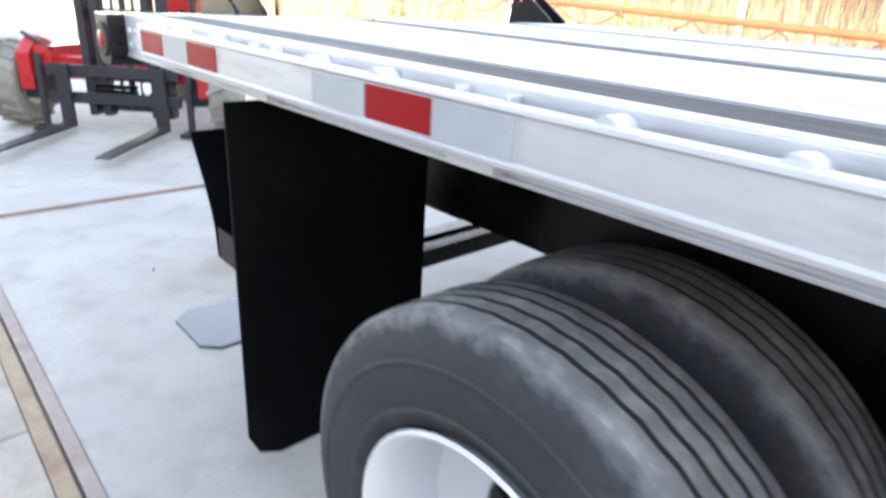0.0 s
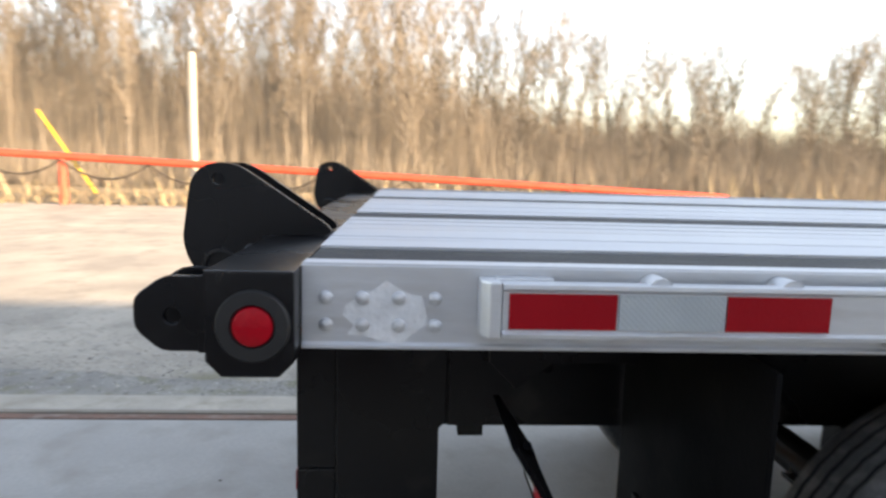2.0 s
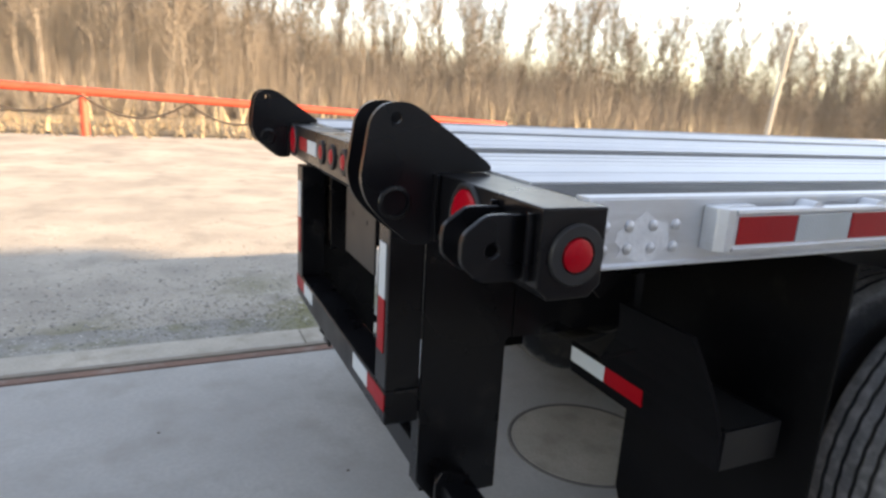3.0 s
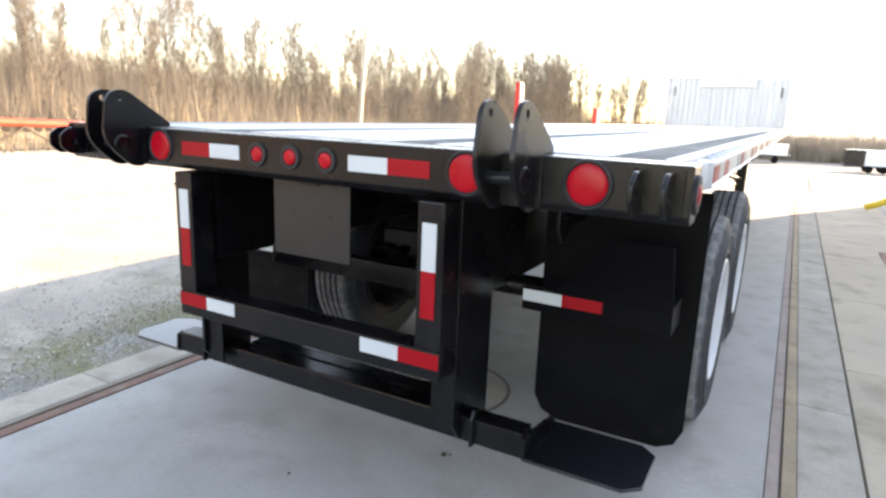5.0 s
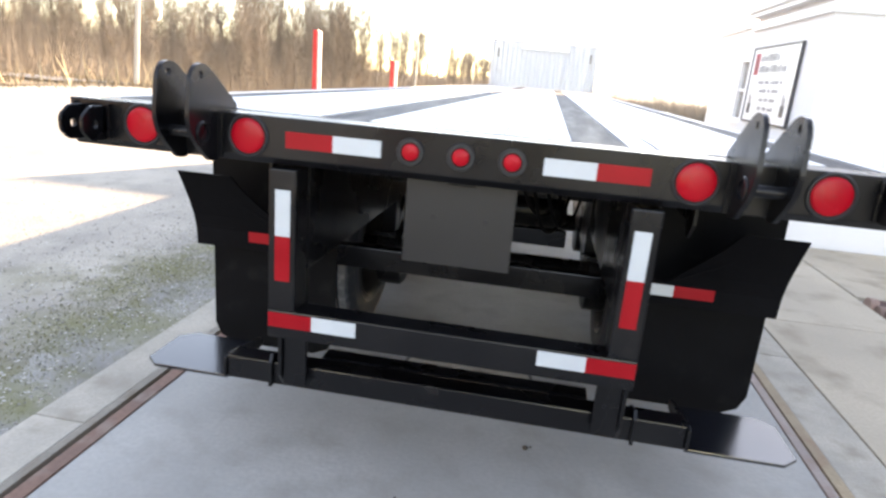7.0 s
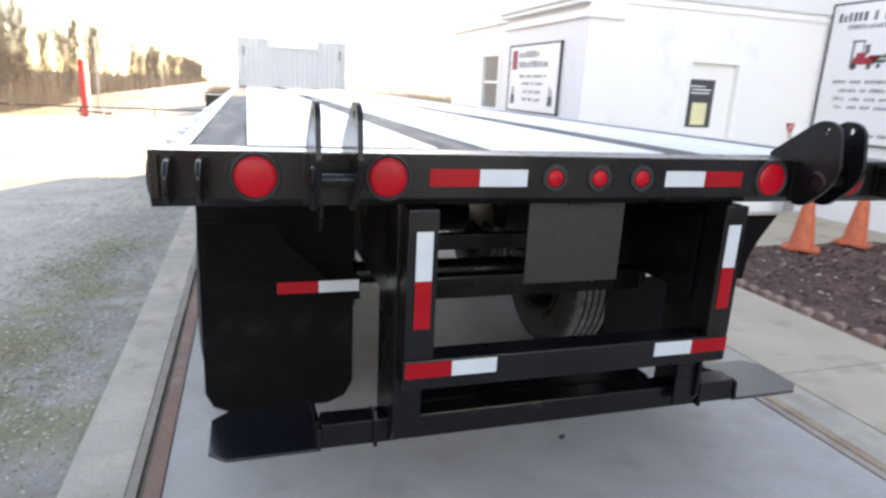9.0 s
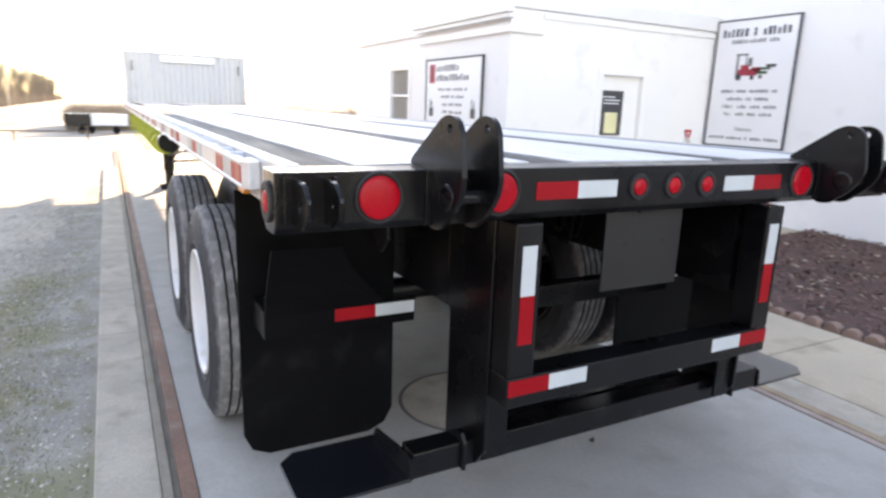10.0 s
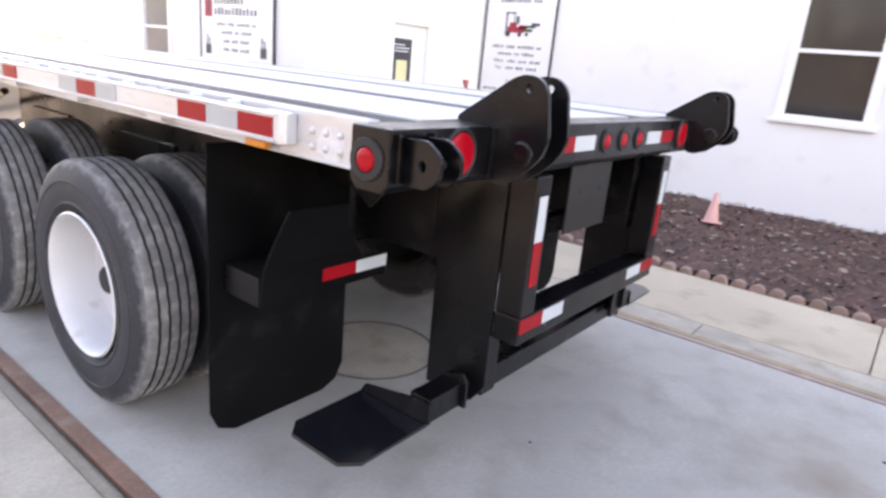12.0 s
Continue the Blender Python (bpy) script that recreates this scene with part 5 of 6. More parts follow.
bars = {e: lug(e) for e in (-1, 1)}
for x, yy in ((-1.13, -0.28), (1.13, -0.42), (0.0, -2.1)):
    bm = bmesh.new()
    ring_lathe(bm, [(0.22, -0.15), (0.30, -0.165), (0.37, -0.16), (0.39, -0.13), (0.39, 0.13), (0.37, 0.16), (0.30, 0.165), (0.22, 0.15), (0.22, -0.15)], (0, 0, 0), "x", 36)
    wh = part("wheel", bm, M_LUG_TYRE, fl, "dusty grey lugged tyre")
    wh.location = (x, yy, 0.425)
    for side in (-1, 1):
        for k in range(18):
            ob = new("tread_bar", bars[side])
            ob.parent = wh
            ob.rotation_euler = (2 * math.pi * (k + 0.5 * (side > 0)) / 18, 0, 0)
    bm = bmesh.new()
    ring_lathe(bm, [(0.225, -0.15), (0.21, -0.12), (0.18, -0.05), (0.08, -0.04), (0.05, -0.07), (0.001, -0.07), ], (0, 0, 0), "x", 28)
    ring_lathe(bm, [(0.225, 0.15), (0.21, 0.12), (0.18, 0.05), (0.08, 0.04), (0.05, 0.07), (0.001, 0.07), ], (0, 0, 0), "x", 28)
    part("rim", bm, M_WHITE_RIM, wh, "white rim", smooth=True)
for s in (-1, 1):
    bm = bmesh.new()
    prism(bm, [(-1.9, 0.55), (-0.15, 0.62), (-0.15, 0.82), (-1.9, 0.78)], "x", s * 0.62, s * 0.78)
    part("side_frame", bm, M_RED_MACHINE, fl, "red side frame", 0.008)
    bm = bmesh.new()
    prism(bm, [(-0.62, 0.4), (-0.1, 0.4), (-0.1, 0.75), (-0.3, 0.9), (-0.62, 0.8)], "x", s * 0.80, s * 0.93)
    part("wheel_arm", bm, M_RED_MACHINE, fl, "red wheel arm", 0.01)
    boxpart("wheel_motor", (*sorted((s * 0.66, s * 0.96)), -0.5, -0.2, 0.3, 0.55), M_MAST, fl, "", 0.02)
    bm = bmesh.new()
    rod(bm, (s * 0.6, -0.15, 0.80), (s * 0.95, -0.3, 0.92), 0.02, 8)
    part("fender_rod", bm, M_MAST, fl, smooth=True)
    bm = bmesh.new()
    rod(bm, (s * 0.72, -0.1, 0.75), (s * 0.72, -0.08, 0.08), 0.035, 10)
    box(bm, s * 0.72 - 0.09, s * 0.72 + 0.09, -0.16, 0.02, 0.02, 0.06)
    part("stabiliser_leg", bm, M_MAST, fl, "black stabiliser leg", smooth=False)
boxpart("rear_frame", (-0.7, 0.7, -2.2, -1.85, 0.55, 0.85), M_RED_MACHINE, fl, "red rear frame", 0.03)
boxpart("front_beam", (-0.95, 0.95, -0.36, -0.27, 0.5, 0.72), M_RED_MACHINE, fl, "red front beam", 0.012)
boxpart("engine_cover", (-0.46, -0.1, -1.95, -1.1, 0.72, 1.46), M_RED_MACHINE, fl, "red engine cover", 0.04)
for k in range(9):
    bm = bmesh.new()
    rod(bm, (-0.6 + 0.09 * (k % 3), -1.3 + 0.13 * k, 0.6), (0.03 * k - 0.55, -0.7 - 0.05 * k, 1.1 + 0.02 * (k % 4)), 0.03, 8)
    part("hydraulic_hose", bm, M_RUBBER, fl, "black hydraulic hose", smooth=True)
bm = bmesh.new()
prism(bm, [(-0.62, 0.90), (-0.68, 1.36), (-1.25, 1.38), (-1.25, 0.90)], "x", -1.14, -0.76)
part("operator_console", bm, M_RED_MACHINE, fl, "red operator console box", 0.02)
boxpart("console_strip", (-1.15, -0.75, -1.26, -0.605, 0.86, 0.90), M_MAST, fl, "", 0.005)
boxpart("cab_base", (-1.2, -0.62, -1.7, -0.75, 0.62, 0.86), M_RED_MACHINE, fl, "red cab base", 0.02)
bm = bmesh.new()
prism(bm, [(-1.15, 1.39), (-1.65, 1.39), (-1.72, 1.86), (-1.63, 1.9), (-1.5, 1.55), (-1.15, 1.52)], "x", -1.15, -0.7)
part("seat", bm, mat("grey_seat_vinyl", (0.02, 0.021, 0.023), 0.7, vary=0.15, bump=0.1), fl, "grey vinyl operator seat", 0.03)
for x, yy in ((-1.22, -0.62), (-0.63, -0.62), (-1.22, -1.72), (-0.63, -1.72)):
    bm = bmesh.new()
    rod(bm, (x, yy, 0.85), (x, yy * 0.97 - 0.02, 2.42), 0.03, 10)
    part("cage_post", bm, M_MAST, fl, "black cage post", smooth=True)
for z in (1.78, 2.4):
    bm = bmesh.new()
    for a, b in (((-1.22, -0.62), (-0.63, -0.62)), ((-0.63, -0.62), (-0.63, -1.7)), ((-0.63, -1.7), (-1.22, -1.7)), ((-1.22, -1.7), (-1.22, -0.62))):
        rod(bm, (*a, z), (*b, z), 0.022, 8)
    part("cage_rail", bm, M_MAST, fl, smooth=True)
boxpart("cage_roof", (-1.24, -0.61, -1.74, -0.6, 2.42, 2.445), M_MAST, fl, "", 0.004)
bm = bmesh.new()
rod(bm, (-0.86, -0.7, 1.36), (-0.86, -0.72, 1.6), 0.017, 10)
part("lever", bm, M_STEEL, fl, "steel control lever", smooth=True)
bm = bmesh.new()
ring_lathe(bm, [(0.001, 0.0), (0.05, 0.01), (0.055, -0.04), (0.02, -0.07)], (-0.72, -0.56, 2.2), "y", 16)
part("work_light", bm, M_WHITE_RIM, fl, "round white work light", smooth=True)

# ---- yard furniture: pipe barrier with chain, posts, poles ----
barrier = thing("pipe_barrier", (-17, 0, 0), "long orange-red pipe barrier hung with rusty chain", "barrier")


def rail_z(y):
    """The barrier falls with the ground, towards the north."""
    return min(1.75, 1.12 - 0.036 * (y + 2.3))


bm = bmesh.new()
for a, c in ((-70, -19.5), (-19.5, 10.3)):
    rod(bm, (0, a, rail_z(a)), (0, c, rail_z(c)), 0.11, 14)
part("rail", bm, M_RED_PAINT, barrier, "orange-red horizontal pipe", smooth=True)
for k in range(-8, 2):
    yy = -2.4 + 7.65 * k
    bm = bmesh.new()
    rod(bm, (0, yy, -0.6), (0, yy, rail_z(yy)), 0.10, 14)
    part("post", bm, M_RED_PAINT, barrier, "orange-red pipe post", smooth=True)
bm = bmesh.new()
for k in range(-26, 5):
    y0 = -2.4 + 2.55 * k
    prev = None
    for j in range(9):
        u = j / 8
        p = Vector((0.09, y0 + 2.55 * u, rail_z(y0 + 2.55 * u) - 0.1 - 0.5 * (1 - (2 * u - 1) ** 2)))
        if prev is not None:
            rod(bm, prev, p, 0.03, 6)
        prev = p
part("chain", bm, M_CHAIN, barrier, "hanging rusty chain")


def post(name, at, r, h, m, label, category, lean=(0, 0)):
    bm = bmesh.new()
    rod(bm, (0, 0, -0.4), (lean[0], lean[1], h), r, 14, r * 0.85)
    ob = part(name, bm, m, smooth=True)
    ob.location = at
    return tagged(ob, label, category)


post("utility_pole", (-17.6, -15.5, 0), 0.2, 6.8, M_POLE, "pale weathered wooden utility pole", "pole")
post("utility_pole", (-17.6, -6.4, 0), 0.12, 4.6, M_POLE, "short pale wooden pole behind the barrier", "pole")
post("utility_pole", (-19.2, 25.8, ground_z(0, 25.8)), 0.12, 5.6, M_POLE, "slim pale leaning wooden pole", "pole", (0.35, 0.2))
post("utility_pole", (-19.0, 88.0, ground_z(0, 88)), 0.16, 9.0, M_POLE, "slim pale wooden pole by the road", "pole", (0.2, 0))
post("utility_pole", (-25.0, 205.0, ground_z(0, 205)), 0.18, 9.7, M_POLE, "distant pale wooden pole by the road", "pole", (0.3, 0))
bm = bmesh.new()
rod(bm, (-17.4, -10.9, 2.75), (-17.4, -9.3, 0.3), 0.035, 8)
tagged(part("guy_wire_guard", bm, M_YELLOW, smooth=True), "yellow plastic guy wire guard", "guy guard")
for at, h, lab in (((-12.4, 31.7, ground_z(0, 31.7)), 4.0, "tall red steel gate post with white face"), ((-9.2, 36.2, ground_z(0, 36.2)), 3.35, "red steel gate post with white face")):
    g = thing("gate_post", at, lab, "gate post", "gate posts at the yard entrance")
    bm = bmesh.new()
    box(bm, -0.22, 0.03, -0.15, 0.15, 0, h)
    part("red_channel", bm, M_RED_MACHINE, g, bevel=0.01)
    bm = bmesh.new()
    box(bm, 0.034, 0.17, -0.13, 0.13, 0, h - 0.05)
    part("white_channel", bm, mat("gate_white", (0.66, 0.56, 0.53), 0.6, vary=0.12, stain=(0.5, 0.25, 0.22), stain_amount=0.3), g, bevel=0.01)
    bm = bmesh.new()
    rod(bm, (-0.5, 0, 0.7), (1.2, -0.3, 0.62), 0.05, 8)
    part("gate_stub", bm, M_CHAIN, g, smooth=True)
gate_rail = thing("gate_rail", (-12.0, 31.9, ground_z(0, 31.9)), "thin dark pipe rail across the yard entrance", "rail")
bm = bmesh.new()
rod(bm, (0, 0, 0.62), (9.6, 0.6, 0.58), 0.035, 8)
part("pipe", bm, M_CHAIN, gate_rail, smooth=True)
for x in (3.4, 6.6, 9.5):
    bm = bmesh.new()
    rod(bm, (x, 0.0625 * x, -0.1), (x, 0.0625 * x, 0.6), 0.04, 8)
    part("rail_post", bm, M_CHAIN, gate_rail, smooth=True)
bm = bmesh.new()
bmesh.ops.create_grid(bm, x_segments=30, y_segments=60, size=0.5, matrix=Matrix.LocRotScale((-7.0, 47.0, 0), None, (5.0, 28.0, 1)))
for v in list(bm.verts):
    edge = abs(v.co.x + 7.0) / 2.5 + 0.8 * noise.noise(v.co * 0.35)
    v.co.z = ground_z(v.co.x, v.co.y) + (0.03 if edge < 0.75 else -0.05) + 0.02 * noise.noise(v.co * 1.3)
tagged(part("roadside_grass", bm, mat("yellowed_grass", (0.26, 0.235, 0.1), 0.95, vary=0.35, big=1.2, fine=20, bump=0.4, stain=(0.3, 0.24, 0.14), stain_amount=0.4)), "yellowish grass strip beside the road", "verge", kind="structure")
wp = post("marker_post", (-8.0, 34.0, ground_z(0, 34)), 0.05, 0.8, M_WHITE_RIM, "short white marker post along the road", "post")
wp["group"] = "marker posts along the road"
for k in range(1, 14):
    copy_thing(wp, Matrix.Translation((-8.0 + 0.12 * k, 34.0 + 2.1 * k, ground_z(0, 34.0 + 2.1 * k))))
hose = bpy.data.curves.new("yellow_boom", "CURVE")
hose.dimensions, hose.bevel_depth, hose.bevel_resolution = "3D", 0.06, 4
sp = hose.splines.new("BEZIER")
sp.bezier_points.add(3)
for pnt, co in zip(sp.bezier_points, ((2.75, 12.1, 0.06), (3.05, 12.1, 0.2), (3.45, 12.1, 0.62), (3.6, 12.1, 0.95))):
    pnt.co, pnt.handle_left_type, pnt.handle_right_type = co, "AUTO", "AUTO"
hose.materials.append(M_YELLOW)
tagged(new("downspout", hose), "curved yellow downspout reaching the walkway", "downspout")


def small_trailer(name, at, turn, w, l, z0, z1, colours, label):
    th = thing(name, at, label, "trailer")
    th.rotation_euler = (0, 0, turn)
    x = -l / 2
    for m, share in colours:
        boxpart("load_box", (x, x + l * share - 0.03, -w / 2, w / 2, z0, z1), m, th, "", 0.02)
        x += l * share
    boxpart("bed_frame", (-l / 2 - 0.1, l / 2 + 0.5, -w / 2, w / 2, z0 - 0.14, z0 - 0.01), M_BLACK, th, "black bed frame", 0.01)
    for xx in (-l * 0.25, -l * 0.1, l * 0.3):
        for yy in (-w / 2 + 0.1, w / 2 - 0.1):
            bm = bmesh.new()
            rod(bm, (xx, yy - 0.1, 0.42), (xx, yy + 0.1, 0.42), 0.42, 20)
            part("wheel", bm, M_RUBBER, th, "black tyre", smooth=True)
    return th


small_trailer("utility_trailer", (-2.9, 93.0, ground_z(0, 93.0)), 0.0, 2.4, 7.2, 1.05, 2.5, ((M_BLACK, 0.41), (M_WHITE_RIM, 0.59)), "parked trailer with a black box and a white box")
small_trailer("equipment_trailer", (11.4, 85.0, ground_z(0, 85.0)), 0.05, 2.4, 9.6, 0.8, 2.55, ((M_BLACK, 0.2), (M_WHITE_RIM, 0.32), (M_BLACK, 0.48)), "parked trailer with black and white boxes")


# ---- dry grass verge, gravel and weeds ----
bm = bmesh.new()
bmesh.ops.create_grid(bm, x_segments=40, y_segments=80, size=0.5, matrix=Matrix.LocRotScale((-60.5, 40, 0), None, (86, 240, 1)))
for v in bm.verts:
    v.co.z = ground_z(v.co.x, v.co.y) + 0.035 + 0.05 * noise.noise(v.co * 0.3)
tagged(part("verge", bm, M_GRASS), "dry yellowish grass verge below the wood", "verge", kind="structure")
rnd = random.Random(11)


def blades(count, area, h0, h1, lean, width=0.012):
    bm = bmesh.new()
    for k in range(count):
        x, yy = area()
        h, a = rnd.uniform(h0, h1), rnd.uniform(0, 6.3)
        w = width * rnd.uniform(0.6, 1.5)
        dx, dy = lean * h * rnd.uniform(-1, 1), lean * h * rnd.uniform(-1, 1)
        z = ground_z(x, yy)
        c, s = w * math.cos(a), w * math.sin(a)
        bm.faces.new([bm.verts.new(p) for p in ((x - c, yy - s, z), (x + c, yy + s, z), (x + dx, yy + dy, z + h))])
    return bm


tagged(part("dry_weeds", blades(9000, lambda: (rnd.uniform(-23, -16.6), rnd.uniform(-45, 40)), 0.1, 0.5, 0.5, 0.02), M_GRASS), "dry yellow grass and weeds under the barrier", "grass", kind="stuff")
tagged(part("weed_stalks", blades(260, lambda: (rnd.uniform(-19, -17.2), rnd.uniform(-40, 30)), 0.9, 1.7, 0.45, 0.025), mat("straw_stalk", (0.6, 0.48, 0.3), 0.9, bump=0)), "tall straw-coloured weed stalks behind the barrier", "weeds", kind="stuff")


def weed_spot():
    if rnd.random() < 0.6:
        c = rnd.choice(((-2.15, 0.9), (-2.0, 1.5), (-2.25, 3.4), (-2.2, 4.3), (-2.05, 2.4), (-2.6, 3.8), (-1.95, 0.2), (-2.38, 1.2), (-2.5, 1.8), (-2.4, 2.3)))
        return max(-3.2, min(-1.80, rnd.gauss(c[0], 0.16))), rnd.gauss(c[1], 0.35)
    return -1.80 - abs(rnd.gauss(0, 0.5)), rnd.uniform(-1, 9)


tagged(part("kerb_weeds", blades(16000, weed_spot, 0.004, 0.016, 1.2, 0.003), M_MOSS), "low green weeds in the gravel beside the kerb", "weeds", kind="stuff")

bm = bmesh.new()
ys = [-4 + 0.1 * k for k in range(150)]
rows = []
for yy in ys:
    w = 0.42 + 0.3 * noise.noise((yy * 0.55, 3.1, 0)) + 0.14 * noise.noise((yy * 2.3, 8.4, 0)) + 0.05 * noise.noise((yy * 9, 1.4, 0))
    rows.append([bm.verts.new((-1.777 - max(0.06, w) * u, yy, -0.0305 - 0.004 * u)) for u in (0, 0.5, 1)])
for a, b in zip(rows, rows[1:]):
    for k in (0, 1):
        bm.faces.new((a[k], b[k], b[k + 1], a[k + 1]))
bmesh.ops.recalc_face_normals(bm, faces=bm.faces)
tagged(part("soil_strip", bm, M_SOIL), "damp mossy soil along the kerb", "soil", kind="structure")
bm = bmesh.new()
for k in range(30000):
    x = -1.80 - abs(rnd.gauss(0, 1.0)) * (1 if k % 3 else 2.2)
    yy = rnd.uniform(-4, 9)
    r = rnd.choice((0.0035, 0.005, 0.007, 0.011)) * rnd.uniform(0.7, 1.2)
    c = Vector((x, yy, -0.035 + r * 0.25))
    q = [Vector((rnd.uniform(0.6, 1.2) * dx, rnd.uniform(0.6, 1.2) * dy, rnd.uniform(0.4, 0.8) * dz)) * r + c for dx, dy, dz in ((1, 0, 0), (0, 1, 0), (-1, 0, 0), (0, -1, 0), (0, 0, 1))]
    vs = [bm.verts.new(p) for p in q]
    for a in range(4):
        bm.faces.new((vs[a], vs[(a + 1) % 4], vs[4]))
tagged(part("gravel_stones", bm, M_STONE), "loose pale gravel stones beside the kerb", "gravel", kind="stuff")

bm = bmesh.new()
for x, yy, r in ((0.321, 0.592, 0.013), (0.345, 0.61, 0.006), (-0.7, -0.6, 0.006), (0.9, -1.1, 0.008), (-0.15, 0.12, 0.006), (-0.2, -1.6, 0.007)):
    bmesh.ops.create_icosphere(bm, subdivisions=1, radius=r, matrix=Matrix.Translation((x, yy, r * 0.5)) @ Matrix.Diagonal((1, 1.3, 0.6, 1)))
tagged(part("pebbles", bm, M_CHAIN), "dark crumbs lying on the concrete deck", "debris", kind="stuff")


# ---- bare wood ----
def bare_tree(seed, h):
    """Trunk and boughs as one mesh, twigs as another: tapered three-sided limbs that fork upwards."""
    r = random.Random(seed)
    tv, tf, cv, cf = [], [], [], []

    def limb(vs, fs, p, q, a, b, n):
        d = (q - p).normalized()
        s = d.cross(Vector((0.3, 0.9, 0.2))).normalized()
        t = d.cross(s)
        base = len(vs)
        if n == 1:                                   # the finest twigs are single tapered slivers
            g = r.uniform(0, 6.3)
            w = (s * math.cos(g) + t * math.sin(g)) * a * 1.3
            vs.extend((tuple(p - w), tuple(p + w), tuple(q)))
            fs.append((base, base + 1, base + 2))
            return
        for o, rad in ((p, a), (q, b)):
            for k in range(n):
                g = 2 * math.pi * k / n
                vs.append(tuple(o + (s * math.cos(g) + t * math.sin(g)) * rad))
        for k in range(n):
            fs.append((base + k, base + (k + 1) % n, base + n + (k + 1) % n, base + n + k))

    def grow(p, d, length, rad, level):
        steps = (8, 3, 1, 1)[level]
        for k in range(steps):
            q = p + d * (length / steps)
            thick = level < 2
            limb(tv if thick else cv, tf if thick else cf, p, q, rad * (1 - 0.85 * k / steps), rad * (1 - 0.85 * (k + 1) / steps), (6, 4, 3, 1)[level])
            if level < 3 and (level > 0 or k >= 2):
                for _ in range((3, 4, 6)[level]):
                    side = Vector((r.uniform(-1, 1), r.uniform(-1, 1), r.uniform(0.0, 1.0))).normalized()
                    nd = (d * r.uniform(0.6, 1.3) + side).normalized()
                    grow(q - d * r.uniform(0, length / steps), nd, length * (r.uniform(0.15, 0.3) * (0.75 + 0.7 * k / steps) if level == 0 else r.uniform(0.3, 0.65)), max(0.012, rad * r.uniform(0.22, 0.4) * (1 - 0.6 * k / steps)), level + 1)
            p = q
            d = (d + Vector((r.uniform(-1, 1), r.uniform(-1, 1), r.uniform(-0.1, 0.4))) * (0.07 if level == 0 else 0.18)).normalized()
    grow(Vector((0, 0, -0.4)), Vector((r.uniform(-0.05, 0.05), r.uniform(-0.05, 0.05), 1)).normalized(), h, 0.009 * h + 0.01, 0)
    out = []
    for nm, v, f, m in (("trunk", tv, tf, M_BARK), ("crown", cv, cf, M_TWIG)):
        me = bpy.data.meshes.new(nm)
        me.from_pydata(v, [], f)
        me.materials.append(m)
        out.append(me)
    return out


rnd = random.Random(23)
kinds = [bare_tree(100 + k, 10.0) for k in range(8)]


def wood_top(x, y):
    """Height of the wood's outline: tall in the south, lower where the road bends past it."""
    d = max(20.0, abs(x + 0.5))
    u = y * 28 / d
    keys = ((-60, 13.0), (-29, 12.0), (-20, 11.2), (-11, 10.6), (-4, 10.6), (0, 10.2), (3, 8.8), (8, 6.6), (14, 6.7), (21, 6.6), (34, 6.4), (50, 6.5), (74, 7.9), (110, 8.4), (500, 7.8))
    for (a, p), (b, q) in zip(keys, keys[1:]):
        if u <= b or b == 500:
            return 1.5 + (p + (q - p) * max(0, min(1, (u - a) / (b - a))) - 1.5) * d / 28 - ground_z(x, y)
originals = []
spots = []
for xr, n, y0, y1 in (((-33, -28), 110, -62, 95), ((-40, -33), 130, -66, 120), ((-56, -42), 130, -70, 150), ((-38, -27), 210, 90, 520)):
    for k in range(n):
        u = (k + rnd.uniform(-0.4, 0.4)) / n
        x, yy = rnd.uniform(*xr), y0 + (y1 - y0) * u
        spots.append((x, yy, wood_top(x, yy) * rnd.choice((0.66, 0.74, 0.82, 0.9, 0.97, 1.06)) / 10))
for k in range(22):
    spots.append((rnd.uniform(6, 80), rnd.uniform(105, 150), rnd.uniform(0.3, 0.6)))
def tree_pose(x, yy, sc):
    return Matrix.LocRotScale((x, yy, ground_z(x, yy)), Euler((0, 0, rnd.uniform(0, 6.28))), (max(0.8 * sc, 0.6), max(0.8 * sc, 0.6), sc))


spots.sort(key=lambda p: math.hypot(p[0], p[1]))
for k, (x, yy, sc) in enumerate(spots[:290]):
    kind = k % len(kinds)
    if kind >= len(originals):
        th = thing("bare_tree", (x, yy, ground_z(x, yy)), "leafless brown tree at the wood's edge", "tree", "trees of the wood")
        for me in kinds[kind]:
            ob = new(me.name, me)
            ob.parent = th
        originals.append(th)
    else:
        th = copy_thing(originals[kind], Matrix.Identity(4))
    th.matrix_basis = tree_pose(x, yy, sc)
shapes = []
for pair in kinds:
    both = []
    for me in pair:
        co = np.empty(len(me.vertices) * 3)
        me.vertices.foreach_get("co", co)
        both.append((co.reshape(-1, 3), [tuple(f.vertices) for f in me.polygons]))
    shapes.append(both)
vs, fs, ms, at = [], [], [], 0
for k, (x, yy, sc) in enumerate(spots[290:]):
    m = np.array(tree_pose(x, yy, sc))
    for slot, (co, faces) in enumerate(shapes[k % len(shapes)]):
        vs.append(co @ m[:3, :3].T + m[:3, 3])
        fs += [tuple(i + at for i in f) for f in faces]
        ms += [slot] * len(faces)
        at += len(co)
me = bpy.data.meshes.new("far_wood")
me.from_pydata(np.concatenate(vs).tolist(), [], fs)
me.materials.append(M_BARK)
me.materials.append(M_TWIG)
me.polygons.foreach_set("material_index", ms)
tagged(new("far_wood", me), "leafless brown trees deep in the wood and along the road", "wood", kind="stuff")


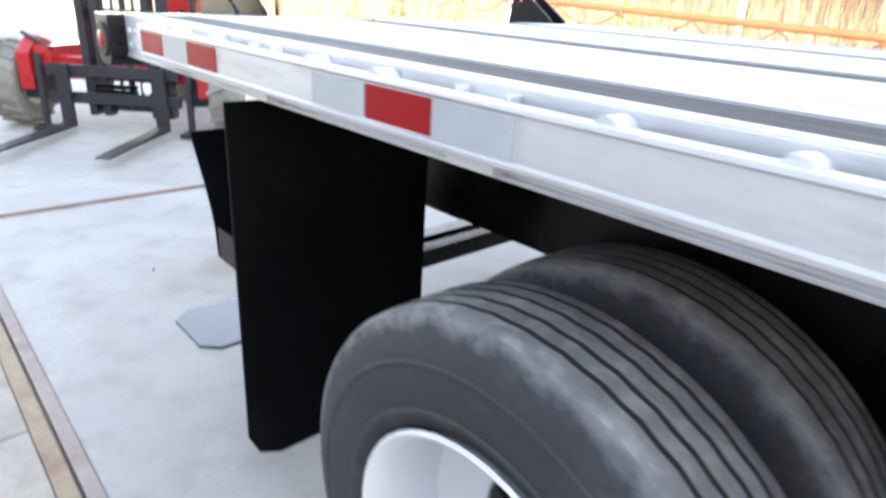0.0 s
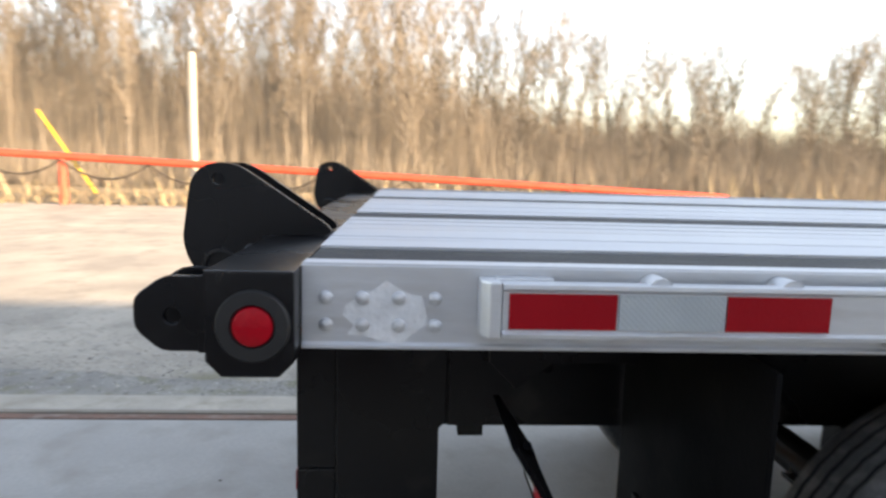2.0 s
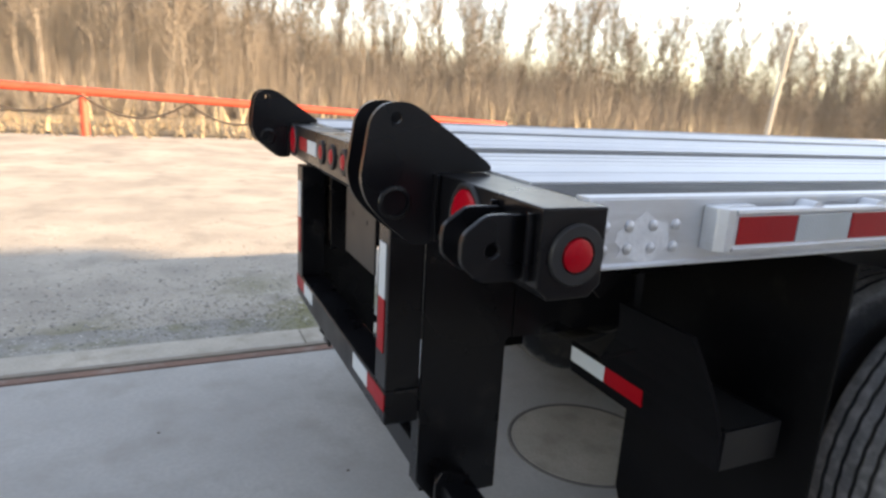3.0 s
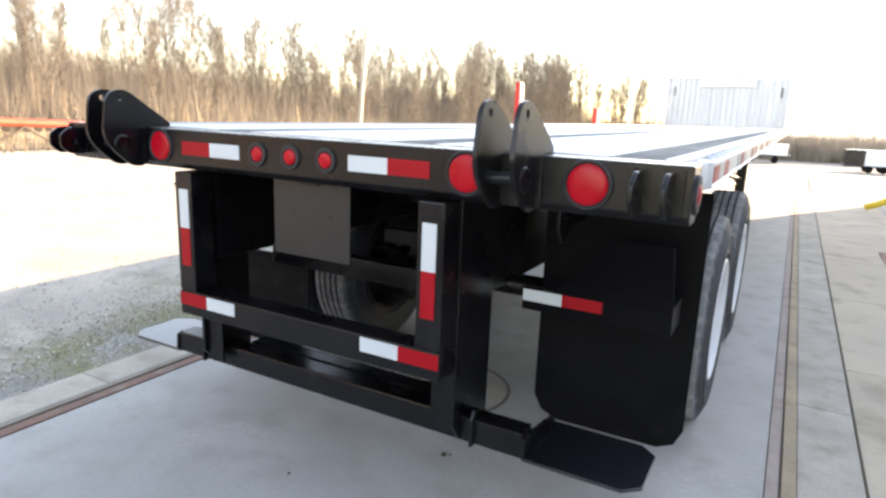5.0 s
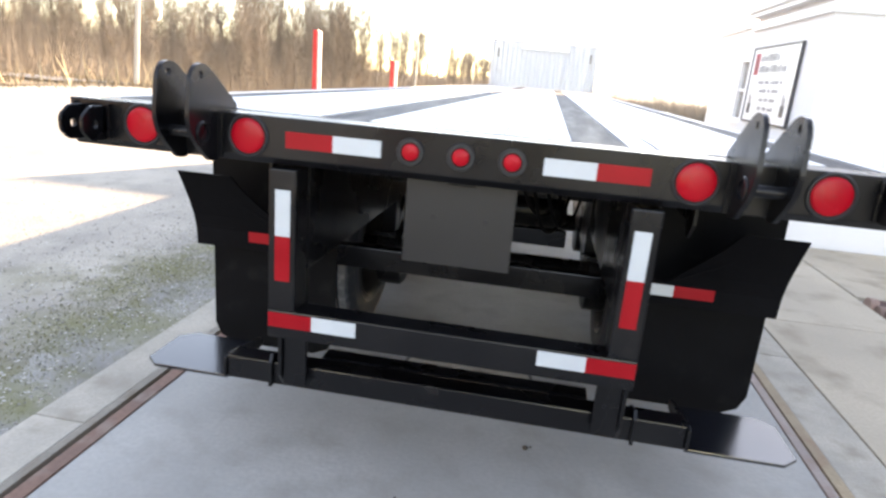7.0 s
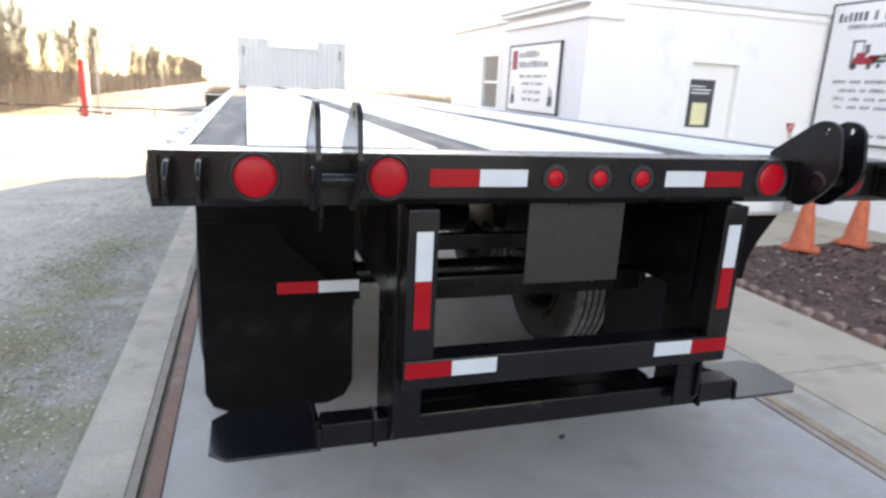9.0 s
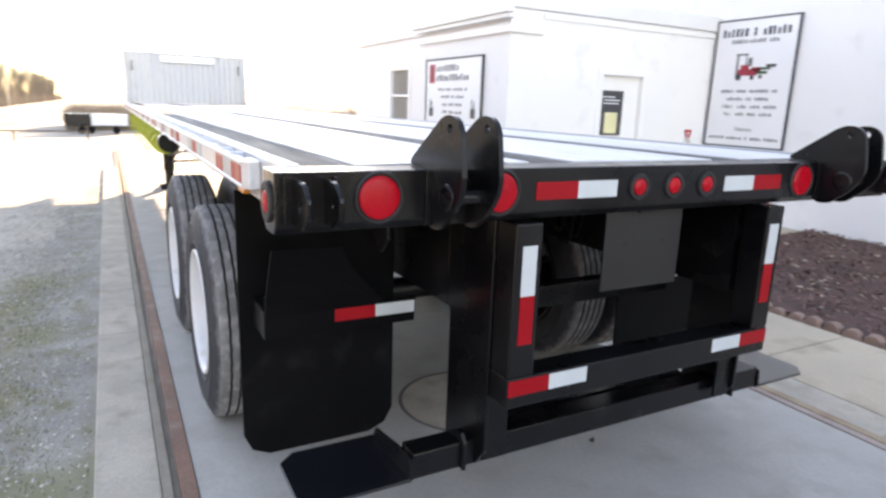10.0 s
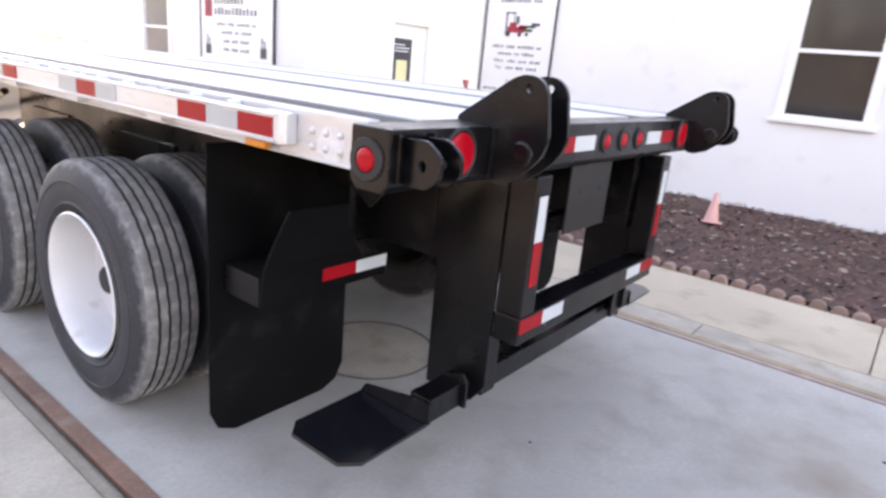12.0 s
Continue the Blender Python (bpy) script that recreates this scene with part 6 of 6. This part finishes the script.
def brush(count, area, h0, h1, spread=0.22, w0=0.008, w1=0.03, share=False):
    vs, fs = [], []
    for k in range(count):
        x, yy = area()
        z = ground_z(x, yy)
        h = rnd.uniform(h0, h1) * (wood_top(x, yy) if share else 1)
        for j in range(5):
            a, w = rnd.uniform(0, 6.3), rnd.uniform(w0, w1)
            dx, dy = rnd.gauss(0, spread) * h, rnd.gauss(0, spread) * h
            c, s = w * math.cos(a), w * math.sin(a)
            b = len(vs)
            vs += [(x - c, yy - s, z), (x + c, yy + s, z), (x + dx, yy + dy, z + h * rnd.uniform(0.6, 1))]
            fs.append((b, b + 1, b + 2))
    me = bpy.data.meshes.new("undergrowth")
    me.from_pydata(vs, [], fs)
    me.materials.append(M_BRUSH_HAZED)
    return new("undergrowth", me)


tagged(brush(34000, lambda: (rnd.uniform(-48, -29), rnd.uniform(-66, 110)), 0.25, 0.82, 0.06, 0.004, 0.013, share=True), "tall thin leafless saplings between the trees", "saplings", kind="stuff")
tagged(brush(30000, lambda: (rnd.uniform(-68, -48), rnd.uniform(-90, 170)), 0.3, 0.86, 0.1, 0.01, 0.034, share=True), "dense brown mass deep in the leafless wood", "wood", kind="stuff")
tagged(brush(5500, lambda: (rnd.uniform(-40, -30), rnd.uniform(110, 560)), 0.2, 0.6, 0.12, 0.02, 0.05, share=True), "distant brown mass of the leafless wood", "wood", kind="stuff")
tagged(brush(30000, lambda: (rnd.uniform(-44, -26), rnd.uniform(-60, 110)), 0.6, 3.2, 0.25, 0.005, 0.018), "dense leafless brown undergrowth of the wood", "undergrowth", kind="stuff")
tagged(brush(11000, lambda: (rnd.uniform(3, 90), rnd.uniform(100, 125)), 1.5, 5.2, 0.14, 0.03, 0.09), "distant leafless brown hedge", "hedge", kind="stuff")
tagged(brush(2600, lambda: (rnd.uniform(-6.8, 3), rnd.uniform(100, 118)), 2.4, 4.4, 0.14, 0.03, 0.09), "low brown hedge behind the parked trailer", "hedge", kind="stuff")
bm = bmesh.new()
bmesh.ops.create_grid(bm, x_segments=1, y_segments=60, size=0.5, matrix=Matrix.LocRotScale((-19.5, 110, 0), None, (5.0, 180, 1)))
for v in bm.verts:
    v.co.x += 0.035 * (v.co.y - 60)
    v.co.z = ground_z(v.co.x, v.co.y) + 0.12
tagged(part("road", bm, mat("pale_asphalt", (0.2, 0.195, 0.19), 0.85, vary=0.12, big=0.5, fine=30, bump=0.2)), "pale worn asphalt road along the wood", "road", kind="structure")
